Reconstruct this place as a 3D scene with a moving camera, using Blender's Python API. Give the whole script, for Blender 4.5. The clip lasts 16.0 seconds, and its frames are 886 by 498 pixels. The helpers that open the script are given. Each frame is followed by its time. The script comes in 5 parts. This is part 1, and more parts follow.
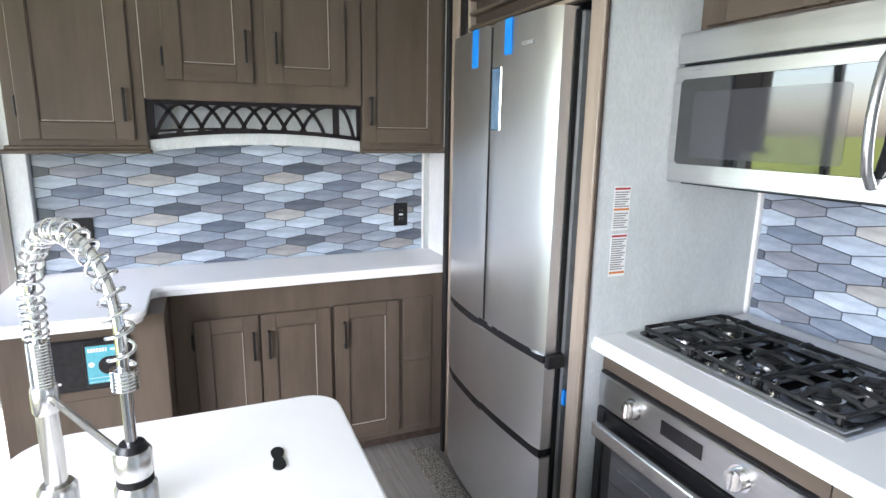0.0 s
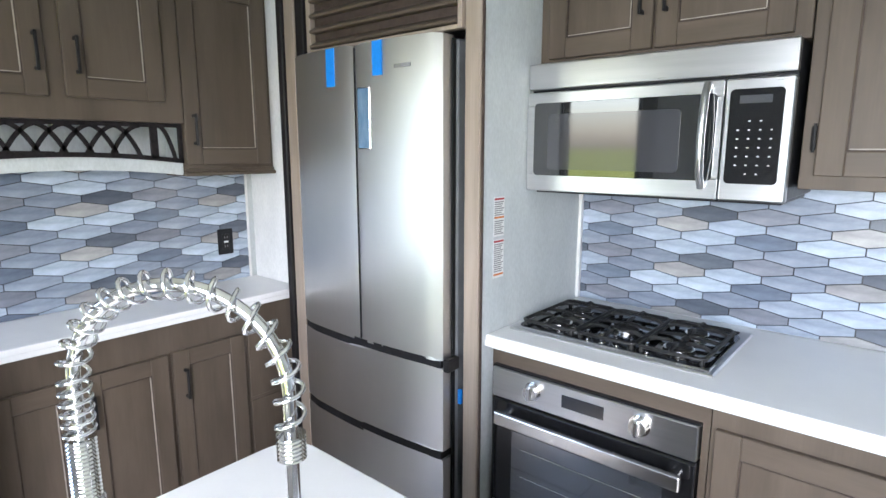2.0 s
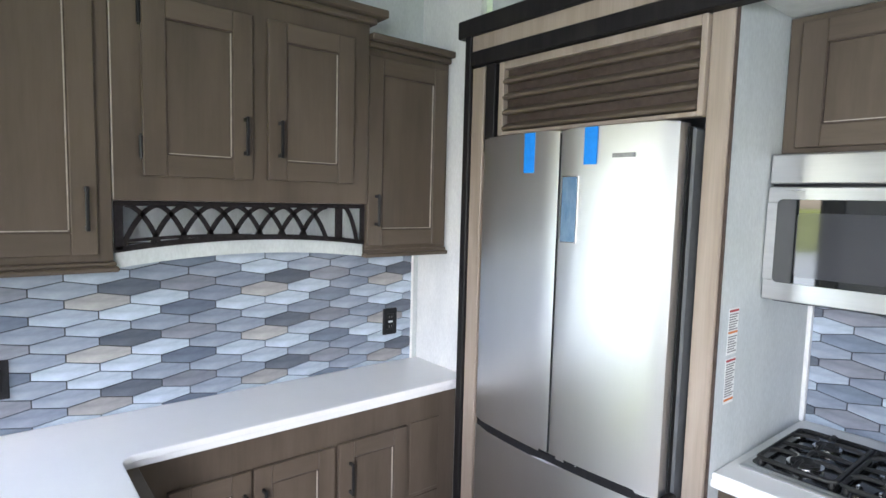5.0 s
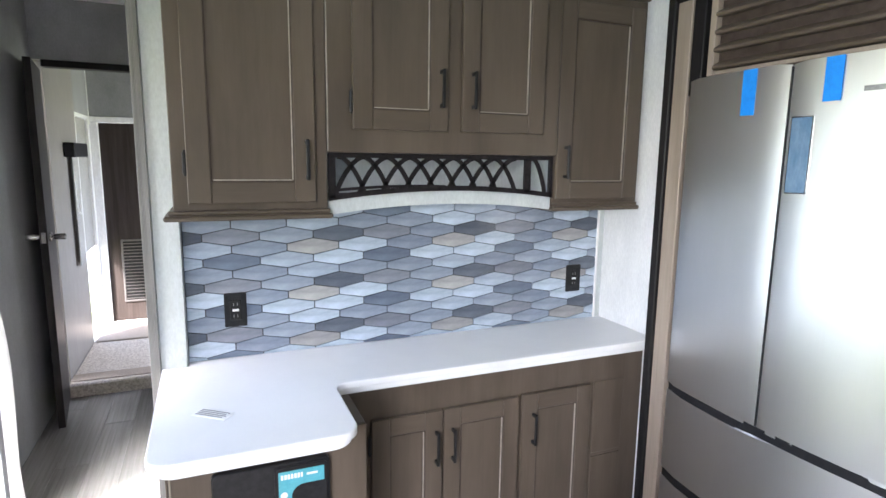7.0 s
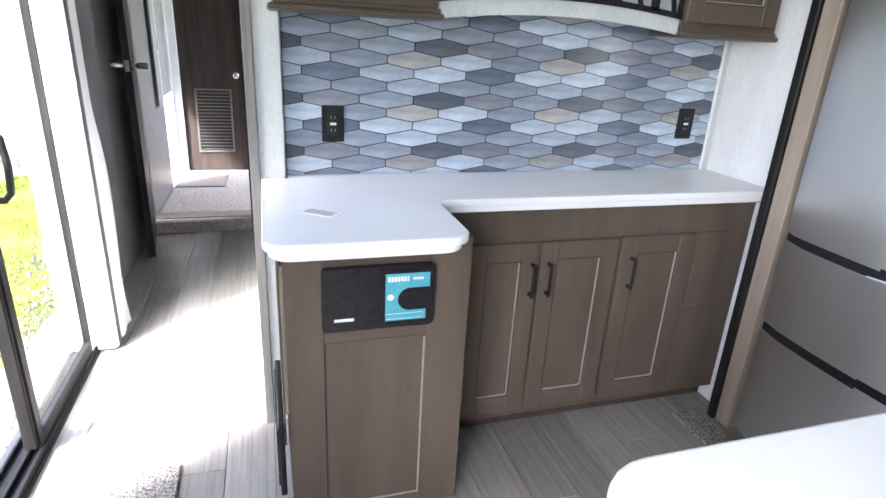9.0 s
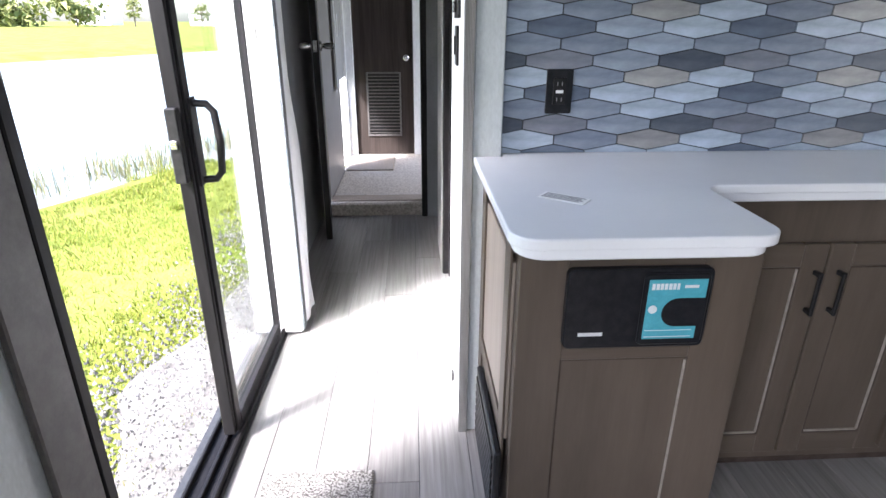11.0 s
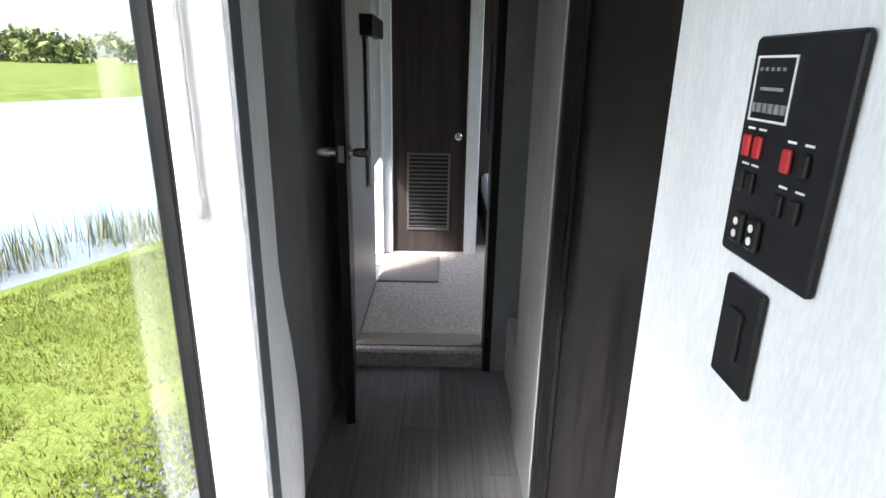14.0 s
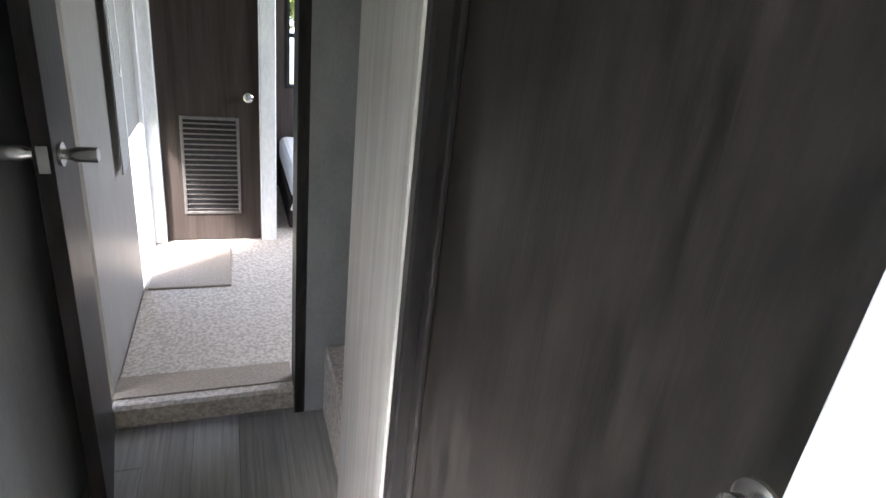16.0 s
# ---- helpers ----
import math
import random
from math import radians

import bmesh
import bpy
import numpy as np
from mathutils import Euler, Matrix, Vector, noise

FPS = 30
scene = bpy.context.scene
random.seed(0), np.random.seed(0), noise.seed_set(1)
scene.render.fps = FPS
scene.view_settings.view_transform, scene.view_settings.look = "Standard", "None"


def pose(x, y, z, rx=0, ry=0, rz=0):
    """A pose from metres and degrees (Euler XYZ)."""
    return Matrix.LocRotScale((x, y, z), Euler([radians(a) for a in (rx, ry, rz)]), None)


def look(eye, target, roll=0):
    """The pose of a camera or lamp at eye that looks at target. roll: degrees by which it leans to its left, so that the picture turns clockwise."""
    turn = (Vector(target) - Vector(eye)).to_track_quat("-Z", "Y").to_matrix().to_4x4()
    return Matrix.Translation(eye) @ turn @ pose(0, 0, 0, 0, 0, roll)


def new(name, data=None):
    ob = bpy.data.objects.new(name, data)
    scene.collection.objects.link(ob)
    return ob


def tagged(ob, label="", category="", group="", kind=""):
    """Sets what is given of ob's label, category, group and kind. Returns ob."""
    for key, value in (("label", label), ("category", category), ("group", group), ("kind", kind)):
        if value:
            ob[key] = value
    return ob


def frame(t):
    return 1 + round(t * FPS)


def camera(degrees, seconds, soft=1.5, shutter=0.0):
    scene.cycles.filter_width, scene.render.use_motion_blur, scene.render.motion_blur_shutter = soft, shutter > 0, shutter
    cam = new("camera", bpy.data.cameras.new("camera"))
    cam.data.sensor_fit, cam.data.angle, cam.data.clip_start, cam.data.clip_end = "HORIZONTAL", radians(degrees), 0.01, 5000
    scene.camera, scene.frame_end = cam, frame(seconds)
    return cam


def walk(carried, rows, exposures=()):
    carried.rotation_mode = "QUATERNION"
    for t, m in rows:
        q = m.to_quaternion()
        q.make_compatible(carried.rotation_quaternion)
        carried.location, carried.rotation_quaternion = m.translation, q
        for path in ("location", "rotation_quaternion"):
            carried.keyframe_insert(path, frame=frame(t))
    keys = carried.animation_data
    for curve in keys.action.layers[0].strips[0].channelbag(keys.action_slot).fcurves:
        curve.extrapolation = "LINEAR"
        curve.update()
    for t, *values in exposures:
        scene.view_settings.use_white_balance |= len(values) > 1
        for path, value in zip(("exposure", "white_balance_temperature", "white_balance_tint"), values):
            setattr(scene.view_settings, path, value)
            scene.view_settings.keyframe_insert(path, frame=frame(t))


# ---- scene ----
cam = camera(76.3, 16.0)
PATH = [
    (0.0, 0.000, 0.000, 1.500, -22.75, -11.89, -0.89),
    (0.5, -0.132, 0.038, 1.467, -30.51, -11.63, -0.12),
    (1.0, -0.278, 0.070, 1.430, -38.87, -12.48, -1.33),
    (1.5, -0.387, 0.116, 1.465, -45.84, -12.08, -1.09),
    (2.0, -0.394, 0.251, 1.503, -49.59, -10.08, -0.02),
    (2.5, -0.384, 0.392, 1.533, -49.64, -7.99, 0.99),
    (3.0, -0.405, 0.492, 1.583, -49.08, -7.70, -0.87),
    (5.5, -0.475, 0.629, 1.624, -35.91, -5.60, -0.90),
    (6.0, -0.491, 0.650, 1.611, -32.54, -6.86, -0.67),
    (6.5, -0.514, 0.665, 1.598, -27.90, -7.09, -1.39),
    (7.0, -0.531, 0.676, 1.580, -22.57, -9.04, -0.77),
    (7.5, -0.561, 0.702, 1.512, -20.18, -12.56, -0.43),
    (8.0, -0.581, 0.721, 1.465, -18.34, -15.52, -1.70),
    (10.5, -0.821, 0.984, 1.208, -12.84, -23.65, -1.67),
    (11.0, -0.851, 1.091, 1.247, -2.97, -21.91, -0.14),
    (11.5, -0.890, 1.211, 1.300, 2.37, -18.93, 0.04),
    (12.0, -0.955, 1.456, 1.359, 2.70, -16.95, -1.08),
    (12.5, -0.990, 1.682, 1.396, 1.11, -16.81, -0.37),
    (13.0, -0.973, 1.945, 1.415, 1.06, -17.01, -0.51),
    (13.5, -0.967, 2.149, 1.425, 1.58, -18.01, -1.32),
    (14.0, -1.014, 2.349, 1.432, 0.10, -18.12, -1.07),
    (14.5, -1.062, 2.516, 1.473, -3.26, -19.18, -0.31),
    (15.0, -1.050, 2.680, 1.432, -7.67, -19.75, -2.04),
    (15.5, -1.029, 2.841, 1.445, -11.93, -21.22, -4.09),
    (16.0, -0.995, 2.965, 1.498, -19.29, -22.59, -6.25),
]
walk(cam, [(t, pose(x, y, z, 90 + pitch, roll, yaw)) for t, x, y, z, yaw, pitch, roll in PATH], [(0.0, 3.8, 6200, 16), (2.0, 3.6, 6100, 15), (6.5, 3.62, 6100, 16), (8.0, 3.72, 6100, 16), (10.5, 2.85, 5950, 17), (11.5, 2.63, 5950, 16), (12.5, 2.32, 6150, 11), (13.0, 2.08, 5950, 11), (13.5, 2.0, 5850, 13), (14.5, 1.9, 6050, 11), (15.0, 1.8, 6100, 12), (15.5, 2.3, 6100, 12), (16.0, 3.2, 6150, 13)])

# ---------- world, sun, exposure ----------
SUN_EL, SUN_AZ = radians(46), radians(221)          # azimuth the light comes from, measured from +x
world = bpy.data.worlds.new("sky")
scene.world = world
world.use_nodes = True
wn = world.node_tree
sky = wn.nodes.new("ShaderNodeTexSky")
sky.sky_type, sky.sun_disc = "NISHITA", False
sky.sun_elevation, sky.sun_rotation = SUN_EL, radians(90) - SUN_AZ
sky.dust_density, sky.air_density, sky.ozone_density = 2.5, 1.0, 0.4
wn.nodes["Background"].inputs["Strength"].default_value = 0.15
wn.links.new(sky.outputs[0], wn.nodes["Background"].inputs[0])
sun = new("sun", bpy.data.lights.new("sun", "SUN"))
sun.data.energy, sun.data.angle, sun.data.color = 3.3, radians(10), (1.0, 0.96, 0.9)
sun.matrix_world = look((math.cos(SUN_AZ) * math.cos(SUN_EL), math.sin(SUN_AZ) * math.cos(SUN_EL), math.sin(SUN_EL)), (0, 0, 0))

# fill lamp added at an assumed side window of the living end, behind the walker
lamp = bpy.data.lights.new("living_fill_light", "AREA")
lamp.shape, lamp.size, lamp.size_y, lamp.energy, lamp.color = "RECTANGLE", 1.75, 1.25, 11, (0.86, 0.94, 1.0)
new("living_fill_light", lamp).matrix_world = look((-1.90, -0.25, 1.60), (0.0, -0.25, 0.55))
# fill lamp added to brighten the carpet, in an assumed, unseen bedroom side window
lamp = bpy.data.lights.new("bedroom_fill_light", "AREA")
lamp.shape, lamp.size, lamp.size_y, lamp.energy, lamp.color = "RECTANGLE", 1.6, 1.0, 7, (0.97, 0.98, 1.0)
new("bedroom_fill_light", lamp).matrix_world = look((0.63, 6.15, 1.38), (-0.35, 6.1, 0.0))


# ---------- materials ----------
def material(name, base, rough=0.5, metal=0.0, spec=0.5):
    m = bpy.data.materials.new(name)
    m.use_nodes = True
    b = m.node_tree.nodes["Principled BSDF"]
    b.inputs["Base Color"].default_value = (*base, 1)
    b.inputs["Roughness"].default_value = rough
    b.inputs["Metallic"].default_value = metal
    b.inputs["Specular IOR Level"].default_value = spec
    return m, m.node_tree, b


def coords(nt, scale):
    tc, mp = nt.nodes.new("ShaderNodeTexCoord"), nt.nodes.new("ShaderNodeMapping")
    mp.inputs["Scale"].default_value = scale
    nt.links.new(tc.outputs["Object"], mp.inputs[0])
    return mp.outputs[0]


def noise_tex(nt, vec, scale=1.0, detail=4.0, rough=0.6):
    n = nt.nodes.new("ShaderNodeTexNoise")
    n.inputs["Scale"].default_value, n.inputs["Detail"].default_value, n.inputs["Roughness"].default_value = scale, detail, rough
    nt.links.new(vec, n.inputs["Vector"])
    return n.outputs[0]


def ramp(nt, fac, stops, constant=False):
    r = nt.nodes.new("ShaderNodeValToRGB")
    if constant:
        r.color_ramp.interpolation = "CONSTANT"
    els = r.color_ramp.elements
    while len(els) < len(stops):
        els.new(0.5)
    for e, (p, c) in zip(els, stops):
        e.position, e.color = p, (*c, 1)
    nt.links.new(fac, r.inputs[0])
    return r.outputs[0]


def mix(nt, a, b, fac, mode="MIX"):
    n = nt.nodes.new("ShaderNodeMix")
    n.data_type, n.blend_type = "RGBA", mode
    if isinstance(fac, float):
        n.inputs[0].default_value = fac
    else:
        nt.links.new(fac, n.inputs[0])
    for s, v in ((6, a), (7, b)):
        if isinstance(v, tuple):
            n.inputs[s].default_value = (*v, 1)
        else:
            nt.links.new(v, n.inputs[s])
    return n.outputs[2]


def bump(nt, b, height, strength=0.2, dist=0.002):
    n = nt.nodes.new("ShaderNodeBump")
    n.inputs["Strength"].default_value, n.inputs["Distance"].default_value = strength, dist
    nt.links.new(height, n.inputs["Height"])
    nt.links.new(n.outputs[0], b.inputs["Normal"])


def two_tone(name, c0, c1, scale, rough=0.5, metal=0.0, fine=None, bump_s=0.15, bump_d=0.001, spec=0.5, lo=0.35, hi=0.65, rv=1.0, fm=0.5):
    """A surface that varies between two colours, with stretched grain and fine relief."""
    m, nt, b = material(name, c0, rough, metal, spec)
    n1 = noise_tex(nt, coords(nt, scale), 1.0, 6)
    col = ramp(nt, n1, [(lo, c0), (hi, c1)])
    n2 = noise_tex(nt, coords(nt, fine or tuple(s * 6 for s in scale)), 1.0, 3)
    col = mix(nt, col, ramp(nt, n2, [(0.3, (0.8, 0.8, 0.8)), (0.7, (1.1, 1.1, 1.1))]), fm, "MULTIPLY")
    nt.links.new(col, b.inputs["Base Color"])
    rr = nt.nodes.new("ShaderNodeMapRange")
    rr.inputs[3].default_value, rr.inputs[4].default_value = max(rough - 0.08 * rv, 0.03), min(rough + 0.1 * rv, 1)
    nt.links.new(n1, rr.inputs[0])
    nt.links.new(rr.outputs[0], b.inputs["Roughness"])
    bump(nt, b, n2, bump_s, bump_d)
    return m


WOOD = two_tone("taupe_cabinet", (0.083, 0.064, 0.048), (0.118, 0.091, 0.069), (9, 9, 1.6), 0.42, fine=(160, 160, 5), bump_s=0.08, fm=0.22, spec=0.22)
WOOD_H = two_tone("taupe_cabinet_rail", (0.083, 0.064, 0.048), (0.118, 0.091, 0.069), (1.6, 1.6, 9), 0.42, fine=(6, 6, 160), bump_s=0.08, fm=0.22, spec=0.22)
# lighter copy of the cabinet wood: the sliding door's light put into its colour
LIT_WOOD = two_tone("lit_wood_trim", (0.26, 0.208, 0.165), (0.34, 0.278, 0.226), (20, 20, 1.5), 0.5, fine=(170, 170, 5), bump_s=0.15)
# dark groove glaze; also colours the shaded gaps of the refrigerator louvre
GLAZE = two_tone("dark_glaze_and_gap_shade", (0.05, 0.035, 0.028), (0.08, 0.06, 0.05), (30, 30, 30), 0.5, spec=0.15)
# pale tone that puts the catch of light into panel edges
PALE_EDGE = two_tone("pale_edge_highlight", (0.3, 0.26, 0.22), (0.42, 0.37, 0.32), (40, 40, 40), 0.5)
BLACK = two_tone("black_metal", (0.012, 0.012, 0.013), (0.022, 0.021, 0.021), (40, 40, 40), 0.38, bump_s=0.05, spec=0.2)
BLACK_TRIM = two_tone("black_slide_trim", (0.012, 0.011, 0.012), (0.02, 0.018, 0.018), (30, 30, 4), 0.45, spec=0.12)
IRON = two_tone("cast_iron", (0.01, 0.01, 0.01), (0.022, 0.022, 0.022), (90, 90, 90), 0.5, bump_s=0.4, spec=0.25)
LATTICE = two_tone("dark_lattice", (0.012, 0.01, 0.011), (0.025, 0.021, 0.022), (60, 60, 60), 0.5, spec=0.08)
COUNTER = two_tone("white_solid_surface", (0.8, 0.8, 0.805), (0.83, 0.83, 0.83), (5, 5, 5), 0.26, fine=(180, 180, 180), bump_s=0.01, rv=0.1, fm=0.06)
CHROME = two_tone("polished_chrome", (0.75, 0.75, 0.76), (0.83, 0.83, 0.83), (20, 20, 20), 0.12, 1.0, bump_s=0.01, rv=0.3, fm=0.1)
NICKEL = two_tone("satin_nickel", (0.6, 0.59, 0.57), (0.68, 0.67, 0.65), (30, 30, 30), 0.26, 1.0, bump_s=0.01, rv=0.3, fm=0.12)
STEEL = two_tone("brushed_steel", (0.52, 0.525, 0.53), (0.58, 0.58, 0.585), (3, 3, 60), 0.28, 1.0, fine=(8, 8, 600), bump_s=0.015, bump_d=0.0003, rv=0.3, fm=0.1)
STEEL_V = two_tone("brushed_steel_upright", (0.70, 0.705, 0.715), (0.75, 0.75, 0.76), (3, 3, 1), 0.36, 1.0, fine=(500, 500, 5), bump_s=0.01, bump_d=0.0002, rv=0.25, fm=0.06)
STEEL_DARK = two_tone("grey_enamel_side", (0.10, 0.105, 0.11), (0.13, 0.135, 0.14), (8, 8, 8), 0.45, spec=0.2)
PANEL = two_tone("pale_grey_wallboard", (0.52, 0.555, 0.56), (0.58, 0.61, 0.61), (9, 9, 3), 0.55, fine=(140, 140, 60), bump_s=0.15)
WHITE = two_tone("white_wallboard", (0.68, 0.69, 0.7), (0.76, 0.765, 0.77), (10, 10, 4), 0.55, fine=(230, 230, 60), bump_s=0.3)
TRIM = two_tone("white_trim", (0.72, 0.72, 0.72), (0.8, 0.8, 0.79), (12, 12, 4), 0.4, bump_s=0.05)
GREYTRIM = two_tone("grey_grained_trim", (0.34, 0.33, 0.32), (0.48, 0.47, 0.45), (50, 50, 2), 0.5, fine=(240, 240, 6))
RIBTRIM = two_tone("grey_ribbed_trim", (0.17, 0.165, 0.16), (0.27, 0.263, 0.255), (50, 50, 2), 0.5, fine=(240, 240, 6))
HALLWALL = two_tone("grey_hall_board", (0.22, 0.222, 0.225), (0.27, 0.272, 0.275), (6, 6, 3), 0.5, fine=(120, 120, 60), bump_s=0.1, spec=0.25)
CEIL = two_tone("white_ceiling", (0.7, 0.71, 0.71), (0.78, 0.78, 0.78), (4, 4, 4), 0.6)
DARKDOOR = two_tone("espresso_door", (0.009, 0.0083, 0.0081), (0.025, 0.0216, 0.0202), (34, 34, 6), 0.42, fine=(300, 300, 9), bump_s=0.35, spec=0.13)
FARDOOR = two_tone("brown_door", (0.03, 0.0235, 0.021), (0.052, 0.041, 0.036), (30, 30, 1.6), 0.45, fine=(200, 200, 8), bump_s=0.25, spec=0.12)
PLASTIC = two_tone("black_plastic", (0.012, 0.012, 0.014), (0.02, 0.02, 0.022), (50, 50, 50), 0.35, bump_s=0.03, spec=0.2)
GLOSS = two_tone("black_gloss_panel", (0.008, 0.008, 0.009), (0.012, 0.012, 0.013), (30, 30, 30), 0.06, bump_s=0.0)
BLUE_TAPE = two_tone("blue_tape", (0.0, 0.2, 0.7), (0.01, 0.26, 0.8), (60, 60, 60), 0.6)
BLUE_FILM = two_tone("blue_display_film", (0.1, 0.18, 0.28), (0.16, 0.25, 0.36), (30, 30, 12), 0.2)
TEAL = two_tone("teal_label", (0.07, 0.36, 0.44), (0.1, 0.42, 0.5), (40, 40, 40), 0.4)
PAPER = two_tone("white_paper", (0.74, 0.74, 0.73), (0.8, 0.8, 0.79), (30, 30, 30), 0.6)
INK = two_tone("grey_ink", (0.2, 0.2, 0.2), (0.3, 0.3, 0.3), (90, 90, 90), 0.6)
RED = two_tone("red_ink", (0.38, 0.018, 0.022), (0.46, 0.03, 0.03), (60, 60, 60), 0.5)
ORANGE = two_tone("orange_label", (0.62, 0.17, 0.025), (0.7, 0.21, 0.035), (60, 60, 60), 0.5)
YELLOW = two_tone("yellow_label", (0.8, 0.55, 0.02), (0.9, 0.62, 0.03), (60, 60, 60), 0.5)
RUBBER = two_tone("black_rubber", (0.01, 0.01, 0.01), (0.018, 0.018, 0.018), (70, 70, 70), 0.7, spec=0.1)
CARPET = two_tone("beige_carpet", (0.4, 0.35, 0.3), (0.62, 0.56, 0.5), (70, 70, 70), 0.95, fine=(420, 420, 420), bump_s=0.9, bump_d=0.006, spec=0.1, lo=0.4, hi=0.6)
MATC = two_tone("tan_mat", (0.27, 0.225, 0.185), (0.37, 0.315, 0.265), (120, 120, 120), 0.95, bump_s=0.8, bump_d=0.004, spec=0.1)
GREYBROWN = two_tone("grey_brown_paint", (0.07, 0.064, 0.061), (0.11, 0.102, 0.097), (30, 30, 30), 0.5)
BEIGE = two_tone("beige_board", (0.19, 0.177, 0.16), (0.24, 0.224, 0.204), (8, 8, 2), 0.4)
LOOP = two_tone("speckled_mat", (0.08, 0.072, 0.064), (0.42, 0.4, 0.37), (170, 170, 170), 0.95, fine=(500, 500, 500), bump_s=0.9, bump_d=0.006, spec=0.1, lo=0.42, hi=0.58)
BRONZE = two_tone("dark_bronze_frame", (0.008, 0.0075, 0.008), (0.013, 0.012, 0.0125), (40, 40, 6), 0.45, bump_s=0.04, spec=0.15)
BLIND = two_tone("white_blind", (0.74, 0.745, 0.75), (0.8, 0.8, 0.8), (5, 60, 4), 0.5, bump_s=0.1)
GREY_FABRIC = two_tone("grey_shade_cloth", (0.24, 0.235, 0.22), (0.3, 0.295, 0.28), (20, 20, 90), 0.8)
LINEN = two_tone("white_linen", (0.72, 0.73, 0.75), (0.8, 0.8, 0.81), (6, 6, 6), 0.8)
BARK = two_tone("bark", (0.08, 0.06, 0.045), (0.13, 0.1, 0.08), (8, 8, 2), 0.9)

# each tile takes one of the greys of the mosaic
TILE, nt, b = material("glazed_tile", (0.3, 0.33, 0.37), 0.25)
oi = nt.nodes.new("ShaderNodeObjectInfo")
jitter = ramp(nt, oi.outputs["Random"], [(0.0, (0.82, 0.82, 0.84)), (1.0, (1.16, 1.16, 1.14))])
hue = mix(nt, oi.outputs["Color"], jitter, 1.0, "MULTIPLY")
cloud = noise_tex(nt, coords(nt, (7, 7, 22)), 1.0, 5)
col = mix(nt, hue, ramp(nt, cloud, [(0.3, (0.55, 0.58, 0.63)), (0.7, (1.38, 1.38, 1.38))]), 0.8, "MULTIPLY")
nt.links.new(col, b.inputs["Base Color"])
bump(nt, b, noise_tex(nt, coords(nt, (60, 60, 140)), 1.0, 3), 0.06, 0.001)
GROUT = two_tone("dark_grout", (0.02, 0.022, 0.026), (0.035, 0.037, 0.042), (60, 60, 60), 0.8)

# vinyl planks, each a slightly different grey
PLANK, nt, b = material("vinyl_plank", (0.4, 0.39, 0.37), 0.38)
oi = nt.nodes.new("ShaderNodeObjectInfo")
tone = ramp(nt, oi.outputs["Random"], [(0.0, (0.19, 0.18, 0.171)), (0.5, (0.235, 0.223, 0.213)), (1.0, (0.285, 0.273, 0.263))])
grain = noise_tex(nt, coords(nt, (60, 1.6, 1)), 1.0, 8, 0.7)
col = mix(nt, tone, ramp(nt, grain, [(0.35, (0.55, 0.53, 0.52)), (0.62, (1.12, 1.12, 1.12))]), 0.75, "MULTIPLY")
nt.links.new(col, b.inputs["Base Color"])
bump(nt, b, grain, 0.15, 0.001)


def glass(name, tint=(1, 1, 1), rough=0.0):
    m, nt, b = material(name, tint, rough)
    b.inputs["Transmission Weight"].default_value, b.inputs["IOR"].default_value = 1.0, 1.3
    return m


PANE = glass("door_glass", (0.93, 0.97, 0.96))
MWGLASS, nt, b = material("tinted_mirror_glass", (0.012, 0.013, 0.014), 0.03, 0.0, 1.0)
b.inputs["IOR"].default_value = 1.6
MWMESH, nt, b = material("screened_window_glass", (0.045, 0.046, 0.052), 0.05, 0.0, 0.9)
OVENGLASS, nt, b = material("dark_oven_glass", (0.045, 0.05, 0.058), 0.05, 0.0, 0.9)
b.inputs["IOR"].default_value = 1.9

# outdoors
SOIL = two_tone("meadow_soil", (0.11, 0.14, 0.02), (0.2, 0.22, 0.05), (0.9, 0.9, 0.9), 0.95, fine=(14, 14, 14), bump_s=0.8, bump_d=0.05, spec=0.1)
BLADE, nt, b = material("grass_blade", (0.1, 0.16, 0.03), 0.6, 0, 0.2)
geo = nt.nodes.new("ShaderNodeNewGeometry")
nt.links.new(ramp(nt, geo.outputs["Random Per Island"], [(0, (0.07, 0.105, 0.008)), (0.6, (0.155, 0.18, 0.016)), (0.9, (0.23, 0.215, 0.04)), (1, (0.3, 0.26, 0.11))]), b.inputs["Base Color"])
GRIT = two_tone("gravel_grit", (0.11, 0.103, 0.093), (0.2, 0.19, 0.175), (9, 9, 9), 0.95, fine=(120, 120, 120), bump_s=0.8, bump_d=0.01, spec=0.1)
STONE, nt, b = material("gravel_stone", (0.4, 0.38, 0.36), 0.85)
geo = nt.nodes.new("ShaderNodeNewGeometry")
nt.links.new(ramp(nt, geo.outputs["Random Per Island"], [(0, (0.06, 0.057, 0.053)), (0.5, (0.13, 0.125, 0.118)), (1, (0.25, 0.24, 0.23))]), b.inputs["Base Color"])
REED, nt, b = material("reed_leaf", (0.1, 0.12, 0.05), 0.7, 0, 0.2)
geo = nt.nodes.new("ShaderNodeNewGeometry")
nt.links.new(ramp(nt, geo.outputs["Random Per Island"], [(0, (0.09, 0.115, 0.04)), (0.6, (0.18, 0.18, 0.085)), (1, (0.34, 0.29, 0.17))]), b.inputs["Base Color"])
LEAF, nt, b = material("tree_leaf", (0.06, 0.09, 0.02), 0.7, 0, 0.2)
geo = nt.nodes.new("ShaderNodeNewGeometry")
nt.links.new(ramp(nt, geo.outputs["Random Per Island"], [(0, (0.1, 0.125, 0.035)), (0.6, (0.17, 0.19, 0.06)), (1, (0.26, 0.26, 0.1))]), b.inputs["Base Color"])
WATER, nt, b = material("pond_water", (0.24, 0.245, 0.235), 0.15, 0, 0.8)
